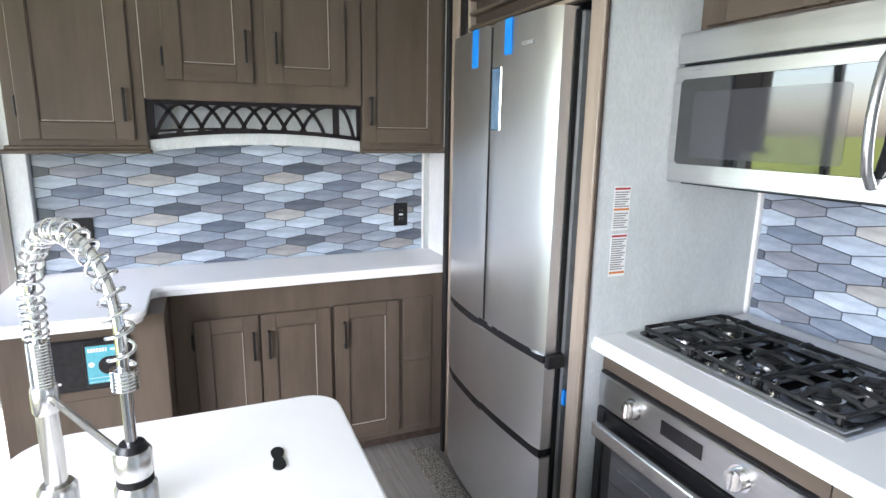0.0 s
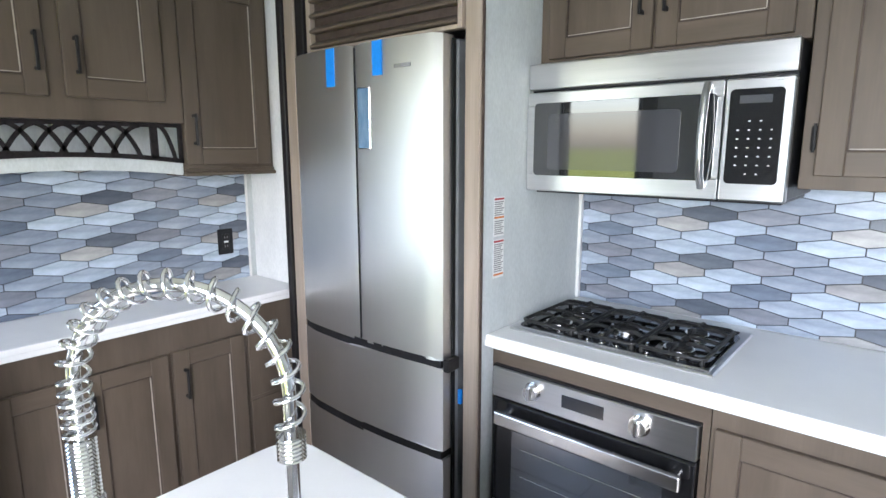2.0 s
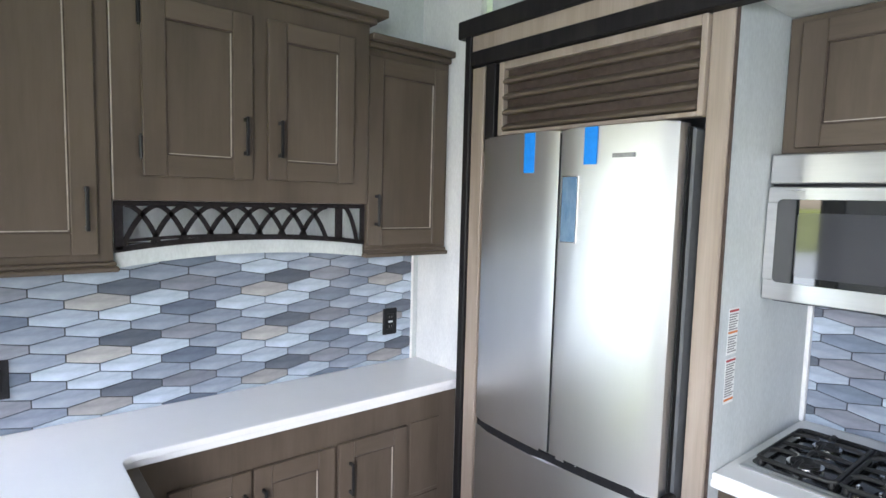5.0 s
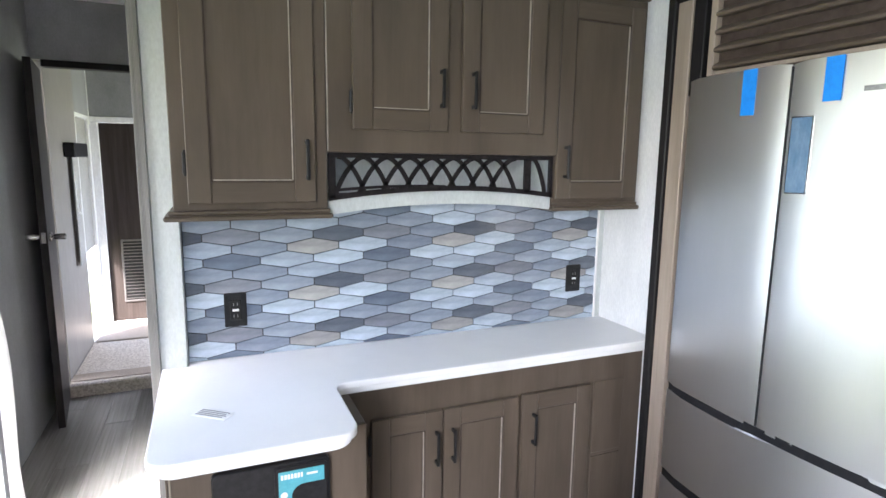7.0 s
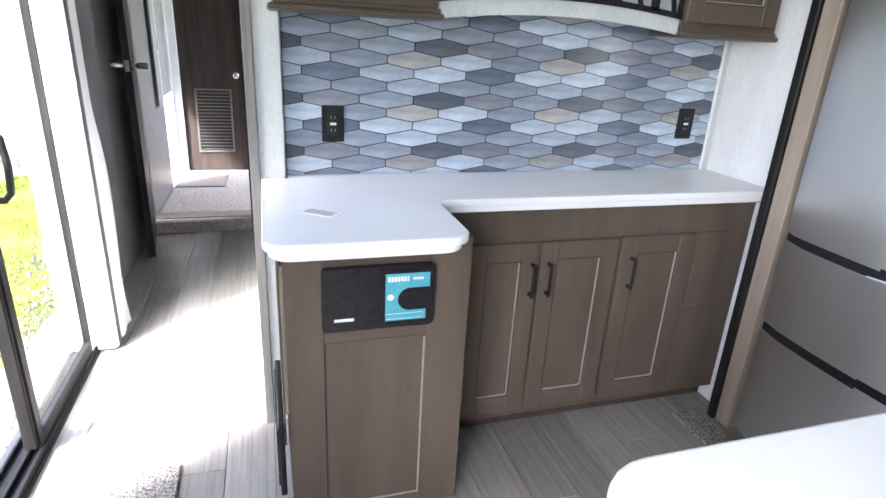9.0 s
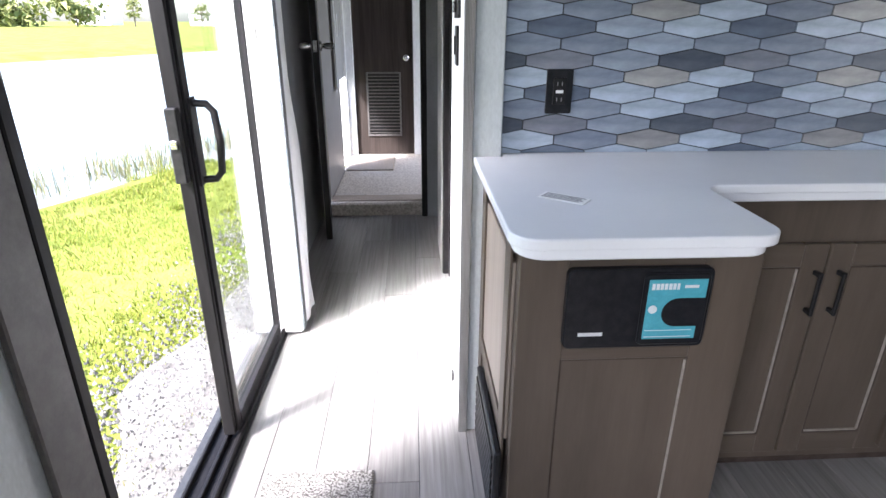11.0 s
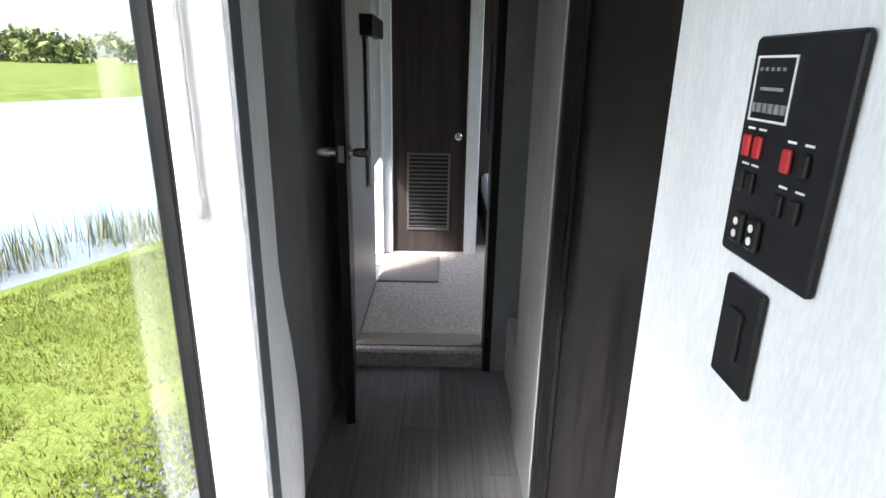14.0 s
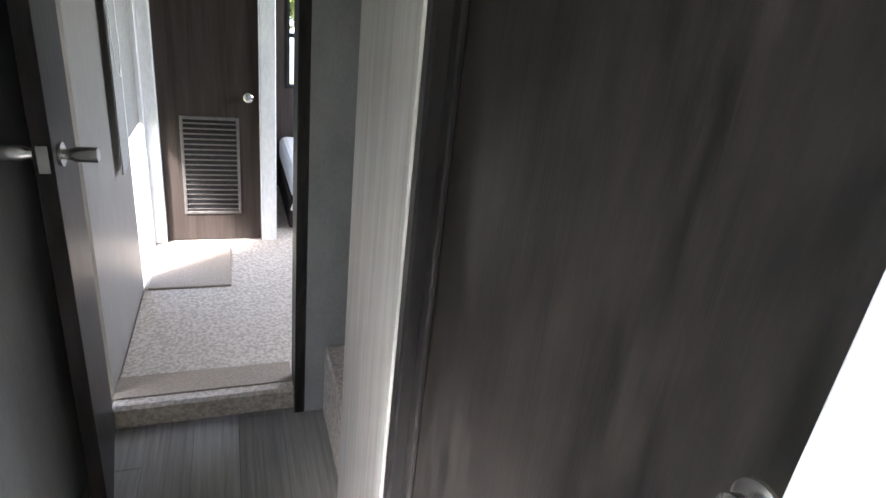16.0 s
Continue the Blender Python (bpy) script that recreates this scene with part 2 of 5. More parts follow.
b.inputs["IOR"].default_value = 1.7
bump(nt, b, noise_tex(nt, coords(nt, (1.5, 4, 1)), 1.0, 4), 0.25, 0.05)


# ---------- mesh helpers ----------
def world_of(ob):
    m = ob.matrix_basis.copy()
    return m if ob.parent is None else world_of(ob.parent) @ ob.matrix_parent_inverse @ m


def mesh_of(name, bm, mat, smooth=0):
    me = bpy.data.meshes.new(name)
    bmesh.ops.recalc_face_normals(bm, faces=bm.faces)
    bm.to_mesh(me)
    bm.free()
    for m in (mat if isinstance(mat, (list, tuple)) else [mat]):
        me.materials.append(m)
    if smooth:
        me.polygons.foreach_set("use_smooth", [True] * len(me.polygons))
        me.set_sharp_from_angle(angle=radians(smooth))
    return me


def part(name, bm, mat, parent=None, label="", smooth=0):
    """Links a bmesh, given in world coordinates, as one mesh object under a thing or under a part."""
    ob = new(name, mesh_of(name, bm, mat, smooth))
    if parent is not None:
        ob.parent = parent
        ob.matrix_parent_inverse = world_of(parent).inverted()
    return tagged(ob, label)


def thing(name, at, label, category, group=""):
    ob = new(name)
    ob.location = at
    ob.empty_display_size = 0.05
    return tagged(ob, label, category, group)


def structure(name, bm, mat, label, parent=None, smooth=0):
    return tagged(part(name, bm, mat, parent, label, smooth), kind="structure")


def bevel(bm, w, seg=1):
    if w:
        bmesh.ops.bevel(bm, geom=bm.edges[:], offset=w, segments=seg, profile=0.5, affect="EDGES")
    return bm


def box(lo, hi, w=0.0, m=None, seg=1):
    """A box between two corners, with rounded edges, optionally moved by m."""
    bm = bmesh.new()
    bmesh.ops.create_cube(bm, size=1)
    lo, hi = Vector(lo), Vector(hi)
    for v in bm.verts:
        v.co = Vector([lo[i] + (v.co[i] + 0.5) * (hi[i] - lo[i]) for i in range(3)])
    bevel(bm, w, seg)
    if m is not None:
        bm.transform(m)
    return bm


def join(*bms):
    out = bmesh.new()
    for b in bms:
        me = bpy.data.meshes.new("tmp")
        b.to_mesh(me)
        b.free()
        out.from_mesh(me)
        bpy.data.meshes.remove(me)
    return out


def tube(points, r, sides=12, caps=True):
    """A round bar along a line of points; r is one radius or one per point."""
    bm = bmesh.new()
    pts = [Vector(p) for p in points]
    rings = []
    up = None
    for i, p in enumerate(pts):
        d = (pts[min(i + 1, len(pts) - 1)] - pts[max(i - 1, 0)]).normalized()
        if up is None:
            up = d.orthogonal().normalized()
        up = (up - d * up.dot(d)).normalized()
        side = d.cross(up)
        rr = r[i] if isinstance(r, (list, tuple)) else r
        rings.append([bm.verts.new(p + rr * (up * math.cos(a) + side * math.sin(a))) for a in [2 * math.pi * k / sides for k in range(sides)]])
    for a, b in zip(rings, rings[1:]):
        for k in range(sides):
            bm.faces.new((a[k], a[(k + 1) % sides], b[(k + 1) % sides], b[k]))
    if caps:
        bm.faces.new(rings[0])
        bm.faces.new(rings[-1])
    return bm


def rod(a, b, r, sides=16):
    return tube([a, b], r, sides)


def extrude_outline(pts, depth, m=None, w=0.0, seg=1):
    """A flat outline (x, z) with thickness along y, from 0 to depth."""
    bm = bmesh.new()
    vs = [bm.verts.new((x, 0, z)) for x, z in pts]
    f = bm.faces.new(vs)
    r = bmesh.ops.extrude_face_region(bm, geom=[f])
    bmesh.ops.translate(bm, vec=(0, depth, 0), verts=[v for v in r["geom"] if isinstance(v, bmesh.types.BMVert)])
    bmesh.ops.recalc_face_normals(bm, faces=bm.faces)
    if w:
        bevel(bm, w, seg)
    if m is not None:
        bm.transform(m)
    return bm


def rounded(x0, x1, y0, y1, r, n=6):
    """Outline of a rounded rectangle; r is one radius or four (x0y0, x1y0, x1y1, x0y1)."""
    rs = r if isinstance(r, (list, tuple)) else [r] * 4
    out = []
    for (cx, cy, sx, sy, a0), q in zip(((x0, y0, 1, 1, 180), (x1, y0, -1, 1, 270), (x1, y1, -1, -1, 0), (x0, y1, 1, -1, 90)), rs):
        for k in range(n + 1 if q > 0 else 1):
            a = radians(a0 + 90 * k / n) if q > 0 else 0
            out.append((cx + sx * q + q * math.cos(a), cy + sy * q + q * math.sin(a)) if q > 0 else (cx, cy))
    return out


FLAT = Matrix(((1, 0, 0, 0), (0, 0, 1, 0), (0, 1, 0, 0), (0, 0, 0, 1)))      # outline x, z -> x, y ; depth -> z


def face_x(x, y, z):
    """Pose of a front that looks along -x: its width runs towards -y."""
    return pose(x, y, z, 0, 0, -90)


def plaque(name, x0, x1, z0, z1, mat, parent, m, t=0.002, label="", r=0.0):
    """A thin flat piece on a front; m is the front's pose, whose outward side is -y."""
    return part(name, extrude_outline(rounded(x0, x1, z0, z1, r) if r else [(x0, z0), (x1, z0), (x1, z1), (x0, z1)], t, m @ pose(0, -t, 0)), mat, parent, label)


def lettering(text, size, mat, parent, m, name="writing"):
    """Raised writing in the built-in font on a front, turned into a mesh."""
    cu = bpy.data.curves.new(name, "FONT")
    cu.body, cu.size, cu.extrude, cu.align_x = text, size, 0.0004, "CENTER"
    tmp = bpy.data.objects.new(name, cu)
    scene.collection.objects.link(tmp)
    me = bpy.data.meshes.new_from_object(tmp.evaluated_get(bpy.context.evaluated_depsgraph_get()))
    bpy.data.objects.remove(tmp)
    me.transform(m @ pose(0, -0.0008, 0, 90, 0, 0))
    me.materials.clear()
    me.materials.append(mat)
    ob = new(name, me)
    ob.parent = parent
    ob.matrix_parent_inverse = world_of(parent).inverted()
    return ob


# ---------- structure ----------
def wall(name, lo, hi, mat, label, w=0.0):
    return structure(name, box(lo, hi, w), mat, label)


BACK, LEFT, CEILZ = 2.63, -1.47, 2.5
floor = structure("floor", box((-1.55, -2.8, -0.06), (1.72, 4.85, -0.006)), GROUT, "dark base under grey vinyl planks")
structure("ceiling", box((-1.6, -2.8, CEILZ), (1.8, 4.9, CEILZ + 0.05)), CEIL, "plain white ceiling of the trailer")
structure("slide_ceiling", box((1.03, -0.95, 2.16), (1.72, 2.16, 2.2)), CEIL, "pale ceiling of the slide-out")
wall("wall_north", (-0.70, BACK, 0), (1.80, BACK + 0.08, CEILZ), PANEL, "pale wallboard behind the kitchen cabinets")
wall("wall_slide_return", (1.032, 2.262, 0), (1.06, BACK, CEILZ), WHITE, "white return wall beside the refrigerator")
wall("wall_slide_end", (1.06, 2.17, 0), (1.8, 2.23, CEILZ), PANEL, "wallboard closing the slide-out end")
wall("wall_slide_back", (1.67, -0.95, 0), (1.75, 2.17, CEILZ), PANEL, "pale wallboard behind the cooktop")
wall("wall_slide_near", (1.03, -1.02, 0), (1.75, -0.96, CEILZ), PANEL, "pale wallboard at the near slide end")
wall("wall_fridge_partition", (1.005, 1.284, 0), (1.67, 1.318, 2.16), PANEL, "pale grey partition between cooktop and refrigerator")
wall("wall_slide_header", (1.03, -0.96, 2.2), (1.1, 2.17, CEILZ), PANEL, "pale header above the slide-out")
wall("wall_east_living", (1.03, -2.8, 0), (1.1, -1.02, CEILZ), PANEL, "pale wallboard of the living end")
# left wall: pieces round the assumed side window and the sliding door
wall("wall_west_a", (-1.55, -2.8, 0), (LEFT, -1.15, CEILZ), PANEL, "pale wallboard of the living end")
wall("wall_west_b", (-1.55, -1.15, 0), (LEFT, 0.65, 0.60), PANEL, "pale wallboard under the assumed side window")
wall("wall_west_c", (-1.55, -1.15, 2.02), (LEFT, 0.65, CEILZ), PANEL, "pale wallboard over the assumed side window")
wall("wall_west_d", (-1.55, 0.65, 0), (LEFT, 1.955, CEILZ), PANEL, "pale wallboard beside the sliding door")
wall("wall_west_e", (-1.55, 1.955, 2.06), (LEFT, 3.384, CEILZ), PANEL, "pale wallboard over the sliding door")
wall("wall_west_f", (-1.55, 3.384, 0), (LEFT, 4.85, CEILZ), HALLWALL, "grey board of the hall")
wall("wall_south", (-1.55, -2.86, 0), (1.1, -2.8, CEILZ), PANEL, "pale wallboard of the end wall")
# hall right side
wall("wall_control", (-0.715, 2.601, 0), (-0.6945, 3.118, CEILZ), WHITE, "bright white textured wall with the control panel", 0.002)
wall("wall_hall_over_door", (-0.715, 3.118, 2.03), (-0.60, 3.83, CEILZ), WHITE, "white board over the bathroom door")
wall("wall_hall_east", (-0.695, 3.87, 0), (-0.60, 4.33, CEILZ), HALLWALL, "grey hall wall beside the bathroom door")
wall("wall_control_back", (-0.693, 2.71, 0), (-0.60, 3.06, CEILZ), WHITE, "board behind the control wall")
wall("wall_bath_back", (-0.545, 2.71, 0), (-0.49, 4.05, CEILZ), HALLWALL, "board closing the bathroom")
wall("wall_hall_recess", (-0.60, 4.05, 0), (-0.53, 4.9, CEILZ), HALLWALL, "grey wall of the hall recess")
wall("wall_step_east", (-0.762, 4.80, 0), (-0.53, 4.86, CEILZ), HALLWALL, "grey wall beside the bedroom step")
wall("wall_step_over", (-1.55, 4.86, 2.14), (-0.53, 4.92, CEILZ), HALLWALL, "grey wall over the bedroom doorway")
structure("trim_hall_corner", box((-0.712, 3.868, 0.0), (-0.694, 4.335, CEILZ - 0.01), 0.003), GREYTRIM, "pale grey casing beside the bathroom door")
structure("trim_control_corner", join(*[box((-0.7205 + 0.0039 * k, 2.577, 0.0), (-0.7171 + 0.0039 * k, 2.600, CEILZ - 0.01), 0.0008) for k in range(7)], box((-0.7195, 2.579, 0.0), (-0.694, 2.599, CEILZ - 0.012))), RIBTRIM, "grey ribbed corner trim of the control wall")
structure("trim_white_corner", box((-0.6935, 2.588, 0.0), (-0.615, 2.63, CEILZ - 0.01), 0.003), PANEL, "grey-white corner board beside the tiles")
structure("trim_step_jamb", box((-0.80, 4.795, 0.0), (-0.762, 4.93, 2.14), 0.004), DARKDOOR, "dark jamb of the bedroom doorway")
structure("trim_step_head", box((-1.42, 4.85, 2.10), (-0.762, 4.93, 2.14), 0.003), BLACK_TRIM, "dark head trim of the bedroom doorway")
structure("trim_bath_jamb", box((-0.708, 3.828, 0.0), (-0.60, 3.867, 2.03), 0.006), BLACK_TRIM, "black jamb of the bathroom door")
structure("trim_tile_edge", box((1.0 - 0.010, BACK - 0.014, 0.912), (1.0, BACK, 1.42), 0.002), TRIM, "white edge strip of the tiles")
structure("trim_slide_edge", box((1.645, 1.27, 0.912), (1.668, 1.284, 1.40), 0.002), TRIM, "white edge strip of the range tiles")
# hall pilaster that carries the blind
structure("wall_pilaster", box((-1.468, 3.238, 0.012), (-1.338, 3.385, CEILZ - 0.01), 0.003), TRIM, "white pilaster beside the sliding door")
structure("trim_pilaster_foot", box((-1.462, 3.233, 0.012), (-1.345, 3.2385, 0.25), 0.0015), TRIM, "white plinth block of the pilaster")
# bedroom
structure("bedroom_floor", box((-1.43, 4.905, -0.02), (0.6, 7.5, 0.09), 0.008), CARPET, "raised beige carpet of the bedroom")
structure("bedroom_step", box((-1.43, 4.835, -0.02), (-0.53, 4.903, 0.088), 0.012), CARPET, "carpeted step edge of the bedroom")
structure("bedroom_ceiling", box((-1.55, 4.92, 2.32), (0.7, 7.6, 2.37)), CEIL, "white bedroom ceiling")
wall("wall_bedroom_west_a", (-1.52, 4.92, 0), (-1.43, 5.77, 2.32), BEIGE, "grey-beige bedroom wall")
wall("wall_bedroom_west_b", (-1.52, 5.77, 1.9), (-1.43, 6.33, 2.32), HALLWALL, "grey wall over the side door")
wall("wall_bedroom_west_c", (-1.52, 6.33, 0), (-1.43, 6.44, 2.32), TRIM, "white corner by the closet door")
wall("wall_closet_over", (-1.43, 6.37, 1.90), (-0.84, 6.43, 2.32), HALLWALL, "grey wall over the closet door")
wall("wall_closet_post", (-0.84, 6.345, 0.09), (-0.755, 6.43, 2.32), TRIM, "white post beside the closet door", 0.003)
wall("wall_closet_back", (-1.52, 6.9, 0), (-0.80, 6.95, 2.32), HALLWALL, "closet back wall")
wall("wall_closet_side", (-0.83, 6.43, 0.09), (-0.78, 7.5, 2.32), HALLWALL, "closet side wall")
# the gap in this east wall is an unseen window, added for light
wall("wall_bedroom_east_a", (0.6, 4.86, 0), (0.66, 7.55, 0.85), HALLWALL, "grey bedroom wall under the added side window")
wall("wall_bedroom_east_b", (0.6, 4.86, 1.9), (0.66, 7.55, 2.32), HALLWALL, "grey bedroom wall over the added side window")
wall("wall_bedroom_east_c", (0.6, 4.86, 0.85), (0.66, 5.3, 1.9), HALLWALL, "grey bedroom wall beside the added side window")
wall("wall_bedroom_east_d", (0.6, 7.0, 0.85), (0.66, 7.55, 1.9), HALLWALL, "grey bedroom wall beside the added side window")
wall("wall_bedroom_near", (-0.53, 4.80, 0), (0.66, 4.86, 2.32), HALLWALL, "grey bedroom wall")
wall("wall_bedroom_north_a", (-0.80, 7.5, 0), (-0.60, 7.56, 2.32), FARDOOR, "dark panelled bedroom end wall")
wall("wall_bedroom_north_b", (-0.36, 7.5, 0), (0.66, 7.56, 2.32), FARDOOR, "dark panelled bedroom end wall")
wall("wall_bedroom_north_c", (-0.60, 7.5, 0), (-0.36, 7.56, 0.86), FARDOOR, "dark panelled wall under the window")
wall("wall_bedroom_north_d", (-0.60, 7.5, 1.62), (-0.36, 7.56, 2.32), FARDOOR, "dark panelled wall over the window")


def living_window(name, lo, hi, axis):
    """A framed window assumed in the unseen living end, to let light in."""
    w = thing(name, lo, "assumed dark-framed window in the unseen living end wall", "window")
    w["kind"] = "structure"
    lo, hi = Vector(lo), Vector(hi)
    o = 1 - axis
    for k in (0, 1):
        a, c = lo.copy(), hi.copy()
        (c if k == 0 else a)[o] = (lo[o] + 0.04) if k == 0 else (hi[o] - 0.04)
        part("window_frame", box(a, c, 0.003), BRONZE, w)
        a, c = lo.copy(), hi.copy()
        a[o], c[o] = lo[o] + 0.04, hi[o] - 0.04
        (c if k == 0 else a)[2] = (lo[2] + 0.04) if k == 0 else (hi[2] - 0.04)
        part("window_frame", box(a, c, 0.003), BRONZE, w)


living_window("window_1", (-1.545, -1.15, 0.60), (-1.51, 0.65, 2.02), 0)
bw = thing("window_3", (-0.48, 7.5, 0.86), "small two-pane bedroom window with dark frame", "window")
bw["kind"] = "structure"
for lo, hi in (((-0.60, 7.485, 0.86), (-0.575, 7.55, 1.62)), ((-0.385, 7.485, 0.86), (-0.36, 7.55, 1.62)), ((-0.575, 7.485, 0.86), (-0.385, 7.55, 0.885)), ((-0.575, 7.485, 1.595), (-0.385, 7.55, 1.62)), ((-0.575, 7.485, 1.22), (-0.385, 7.55, 1.25))):
    part("window_frame", box(lo, hi, 0.003), BLACK, bw)


# ---------- cabinet parts ----------
def pull(parent, m, x, z, length=0.12):
    """A black bar pull on a front: arched grip with two feet."""
    h = length / 2
    bars = [box((x - 0.005, -0.028, z - h), (x + 0.005, -0.020, z + h), 0.002, m)] + [box((x - 0.005, -0.021, c - 0.006), (x + 0.005, 0, c + 0.006), 0.0015, m) for c in (z - h + 0.008, z + h - 0.008)]
    part("handle", join(*bars), BLACK, parent, "black metal bar handle")


def hinge(parent, m, x, z):
    part("hinge", join(rod(m @ Vector((x, -0.012, z - 0.03)), m @ Vector((x, -0.012, z + 0.03)), 0.006, 8), rod(m @ Vector((x, -0.012, z - 0.036)), m @ Vector((x, -0.012, z + 0.036)), 0.0035, 8)), BLACK, parent, "black barrel hinge", 40)


def shaker(parent, m, x0, x1, z0, z1, grip=None, hinges=None, rail=0.062, name="door"):
    """A framed door with a sunk panel, dark glaze line and a highlight painted on its bead; grip: (x, z) of the pull.
    """
    t = 0.019
    d = part(name, box((x0 + rail - 0.004, -t + 0.009, z0 + rail - 0.004), (x1 - rail + 0.004, -0.002, z1 - rail + 0.004), 0, m), WOOD, parent)
    for a, c in ((x0, x0 + rail), (x1 - rail, x1)):
        part("stile", box((a, -t, z0), (c, 0, z1), 0.0025, m), WOOD, d)
    for a, c in ((z0, z0 + rail), (z1 - rail, z1)):
        part("rail", box((x0 + rail, -t + 0.0004, a), (x1 - rail, 0, c), 0.0025, m), WOOD_H, d)
    g = 0.0035
    a0, a1, b0, b1 = x0 + rail, x1 - rail, z0 + rail, z1 - rail
    lines = [box((a0, -t + 0.002, b0), (a0 + g, -t + 0.0095, b1), 0, m), box((a1 - g, -t + 0.002, b0), (a1, -t + 0.0095, b1), 0, m), box((a0 + g, -t + 0.002, b0), (a1 - g, -t + 0.0095, b0 + g), 0, m), box((a0 + g, -t + 0.002, b1 - g), (a1 - g, -t + 0.0095, b1), 0, m)]
    part("glaze_line", join(*lines), GLAZE, d, "dark glazed groove")
    # right and bottom bead is coloured pale, as if catching the light
    h = g + 0.003
    part("bead", join(box((a1 - h, -t + 0.0035, b0 + h), (a1 - g, -t + 0.0095, b1 - h), 0, m), box((a0 + h, -t + 0.0035, b0 + g), (a1 - h, -t + 0.0095, b0 + h), 0, m)), PALE_EDGE, d, "bead coloured pale as a highlight")
    if grip:
        pull(d, m @ pose(0, -t, 0), *grip)
    for hz in hinges[1:] if hinges else ():
        hinge(d, m, hinges[0], hz)
    return d


NORTH = pose(0, 0, 0)
# upper cabinets on the north wall
uc = thing("wall_cabinet", (-0.41, 2.52, 1.40), "tall taupe wall cabinet with one framed door", "cabinet", "north wall cabinets")
part("body", box((-0.622, 2.425, 1.425), (-0.188, BACK, 2.24), 0.002), WOOD, uc)
part("cornice", join(box((-0.622, 2.40, 2.24), (-0.188, BACK, 2.265), 0.004), box((-0.622, 2.37, 2.265), (-0.188, BACK, 2.29), 0.004)), WOOD_H, uc)
part("light_rail", join(box((-0.648, 2.398, 1.397), (-0.176, 2.60, 1.412), 0.005), box((-0.635, 2.412, 1.412), (-0.182, 2.60, 1.425), 0.003)), WOOD_H, uc, "moulded rail under the cabinet")
shaker(uc, pose(0, 2.425, 0), -0.582, -0.226, 1.446, 2.19, (-0.252, 1.573), (-0.586, 1.56, 2.1))
uc = thing("wall_cabinet", (0.23, 2.52, 1.6), "taupe double-door wall cabinet above the lattice valance", "cabinet", "north wall cabinets")
part("body", box((-0.186, 2.42, 1.597), (0.637, BACK, 2.24), 0.002), WOOD, uc)
part("cornice", join(box((-0.186, 2.395, 2.24), (0.655, BACK, 2.262), 0.004), box((-0.186, 2.365, 2.262), (0.685, BACK, 2.29), 0.004)), WOOD_H, uc)
part("pale_edge", box((-0.1875, 2.4185, 1.60), (-0.184, 2.424, 2.24)), PALE_EDGE, uc)
shaker(uc, pose(0, 2.42, 0), -0.111, 0.203, 1.668, 2.178, (0.177, 1.802), (-0.116, 1.75, 2.12))
shaker(uc, pose(0, 2.42, 0), 0.253, 0.567, 1.670, 2.178, (0.290, 1.802))
uc = thing("wall_cabinet", (0.83, 2.53, 1.4), "narrow taupe wall cabinet beside the refrigerator return wall", "cabinet", "north wall cabinets")
part("body", box((0.640, 2.445, 1.425), (1.03, BACK, 2.17), 0.002), WOOD, uc)
part("cornice", join(box((0.640, 2.425, 2.17), (1.03, BACK, 2.19), 0.004), box((0.640, 2.40, 2.19), (1.03, BACK, 2.215), 0.004)), WOOD_H, uc)
part("light_rail", box((0.632, 2.42, 1.397), (1.031, 2.6, 1.413), 0.005), WOOD_H, uc)
part("filler", box((0.64, 2.44, 1.413), (1.031, 2.6, 1.425)), WOOD_H, uc)
shaker(uc, pose(0, 2.445, 0), 0.643, 1.008, 1.44, 2.14, (0.677, 1.575))

# lattice valance: frame, gothic arches, and pale backing
va = thing("lattice_valance", (0.23, 2.44, 1.45), "black gothic-arch lattice valance over the backsplash", "valance")


def arc_low(x):
    """Height of the valance's bowed lower edge."""
    return 1.447 + 0.028 * (1 - ((x - 0.225) / 0.405) ** 2)


part("top_bar", box((-0.183, 2.436, 1.581), (0.634, 2.446, 1.596), 0.002), LATTICE, va)
for xa, xb in ((-0.183, -0.160), (0.516, 0.543), (0.618, 0.634)):
    part("upright", box((xa, 2.436, arc_low((xa + xb) / 2) + 0.006), (xb, 2.446, 1.582), 0.001), LATTICE, va)
n = 24
pts = [(-0.183 + 0.817 * k / n, arc_low(-0.183 + 0.817 * k / n)) for k in range(n + 1)]
part("lower_bar", extrude_outline(pts + [(x, z + 0.017) for x, z in reversed(pts)], 0.010, pose(0, 2.436, 0)), LATTICE, va)


def ogee(x0, x1, z1):
    z0 = arc_low(x0) + 0.006
    line = [(x0 + (x1 - x0) * s, z0 + (z1 - z0) * math.sin(s * math.pi / 2) ** 0.85) for s in [k / 8 for k in range(9)]]
    hw = 0.0068
    up, dn = [], []
    for k, (x, z) in enumerate(line):
        ax, az = line[min(k + 1, 8)][0] - line[max(k - 1, 0)][0], line[min(k + 1, 8)][1] - line[max(k - 1, 0)][1]
        q = math.hypot(ax, az)
        up.append((x - az / q * hw, z + ax / q * hw))
        dn.append((x + az / q * hw, z - ax / q * hw))
    return extrude_outline(up + dn[::-1], 0.008, pose(0, 2.437, 0))


for k in range(9):
    x = -0.165 + 0.078 * k
    if x + 0.10 < 0.515:
        part("arch_rib", ogee(x, x + 0.10, 1.584), LATTICE, va)
    if x - 0.02 > -0.16:
        part("arch_rib", ogee(x + 0.022, x - 0.078 + 0.012, 1.584), LATTICE, va)
part("arch_rib", ogee(0.606, 0.548, 1.586), LATTICE, va)
low = [(-0.17 + 0.38 * k / 12, arc_low(-0.17 + 0.38 * k / 12) + 0.026 - 0.016 * k / 12) for k in range(13)]
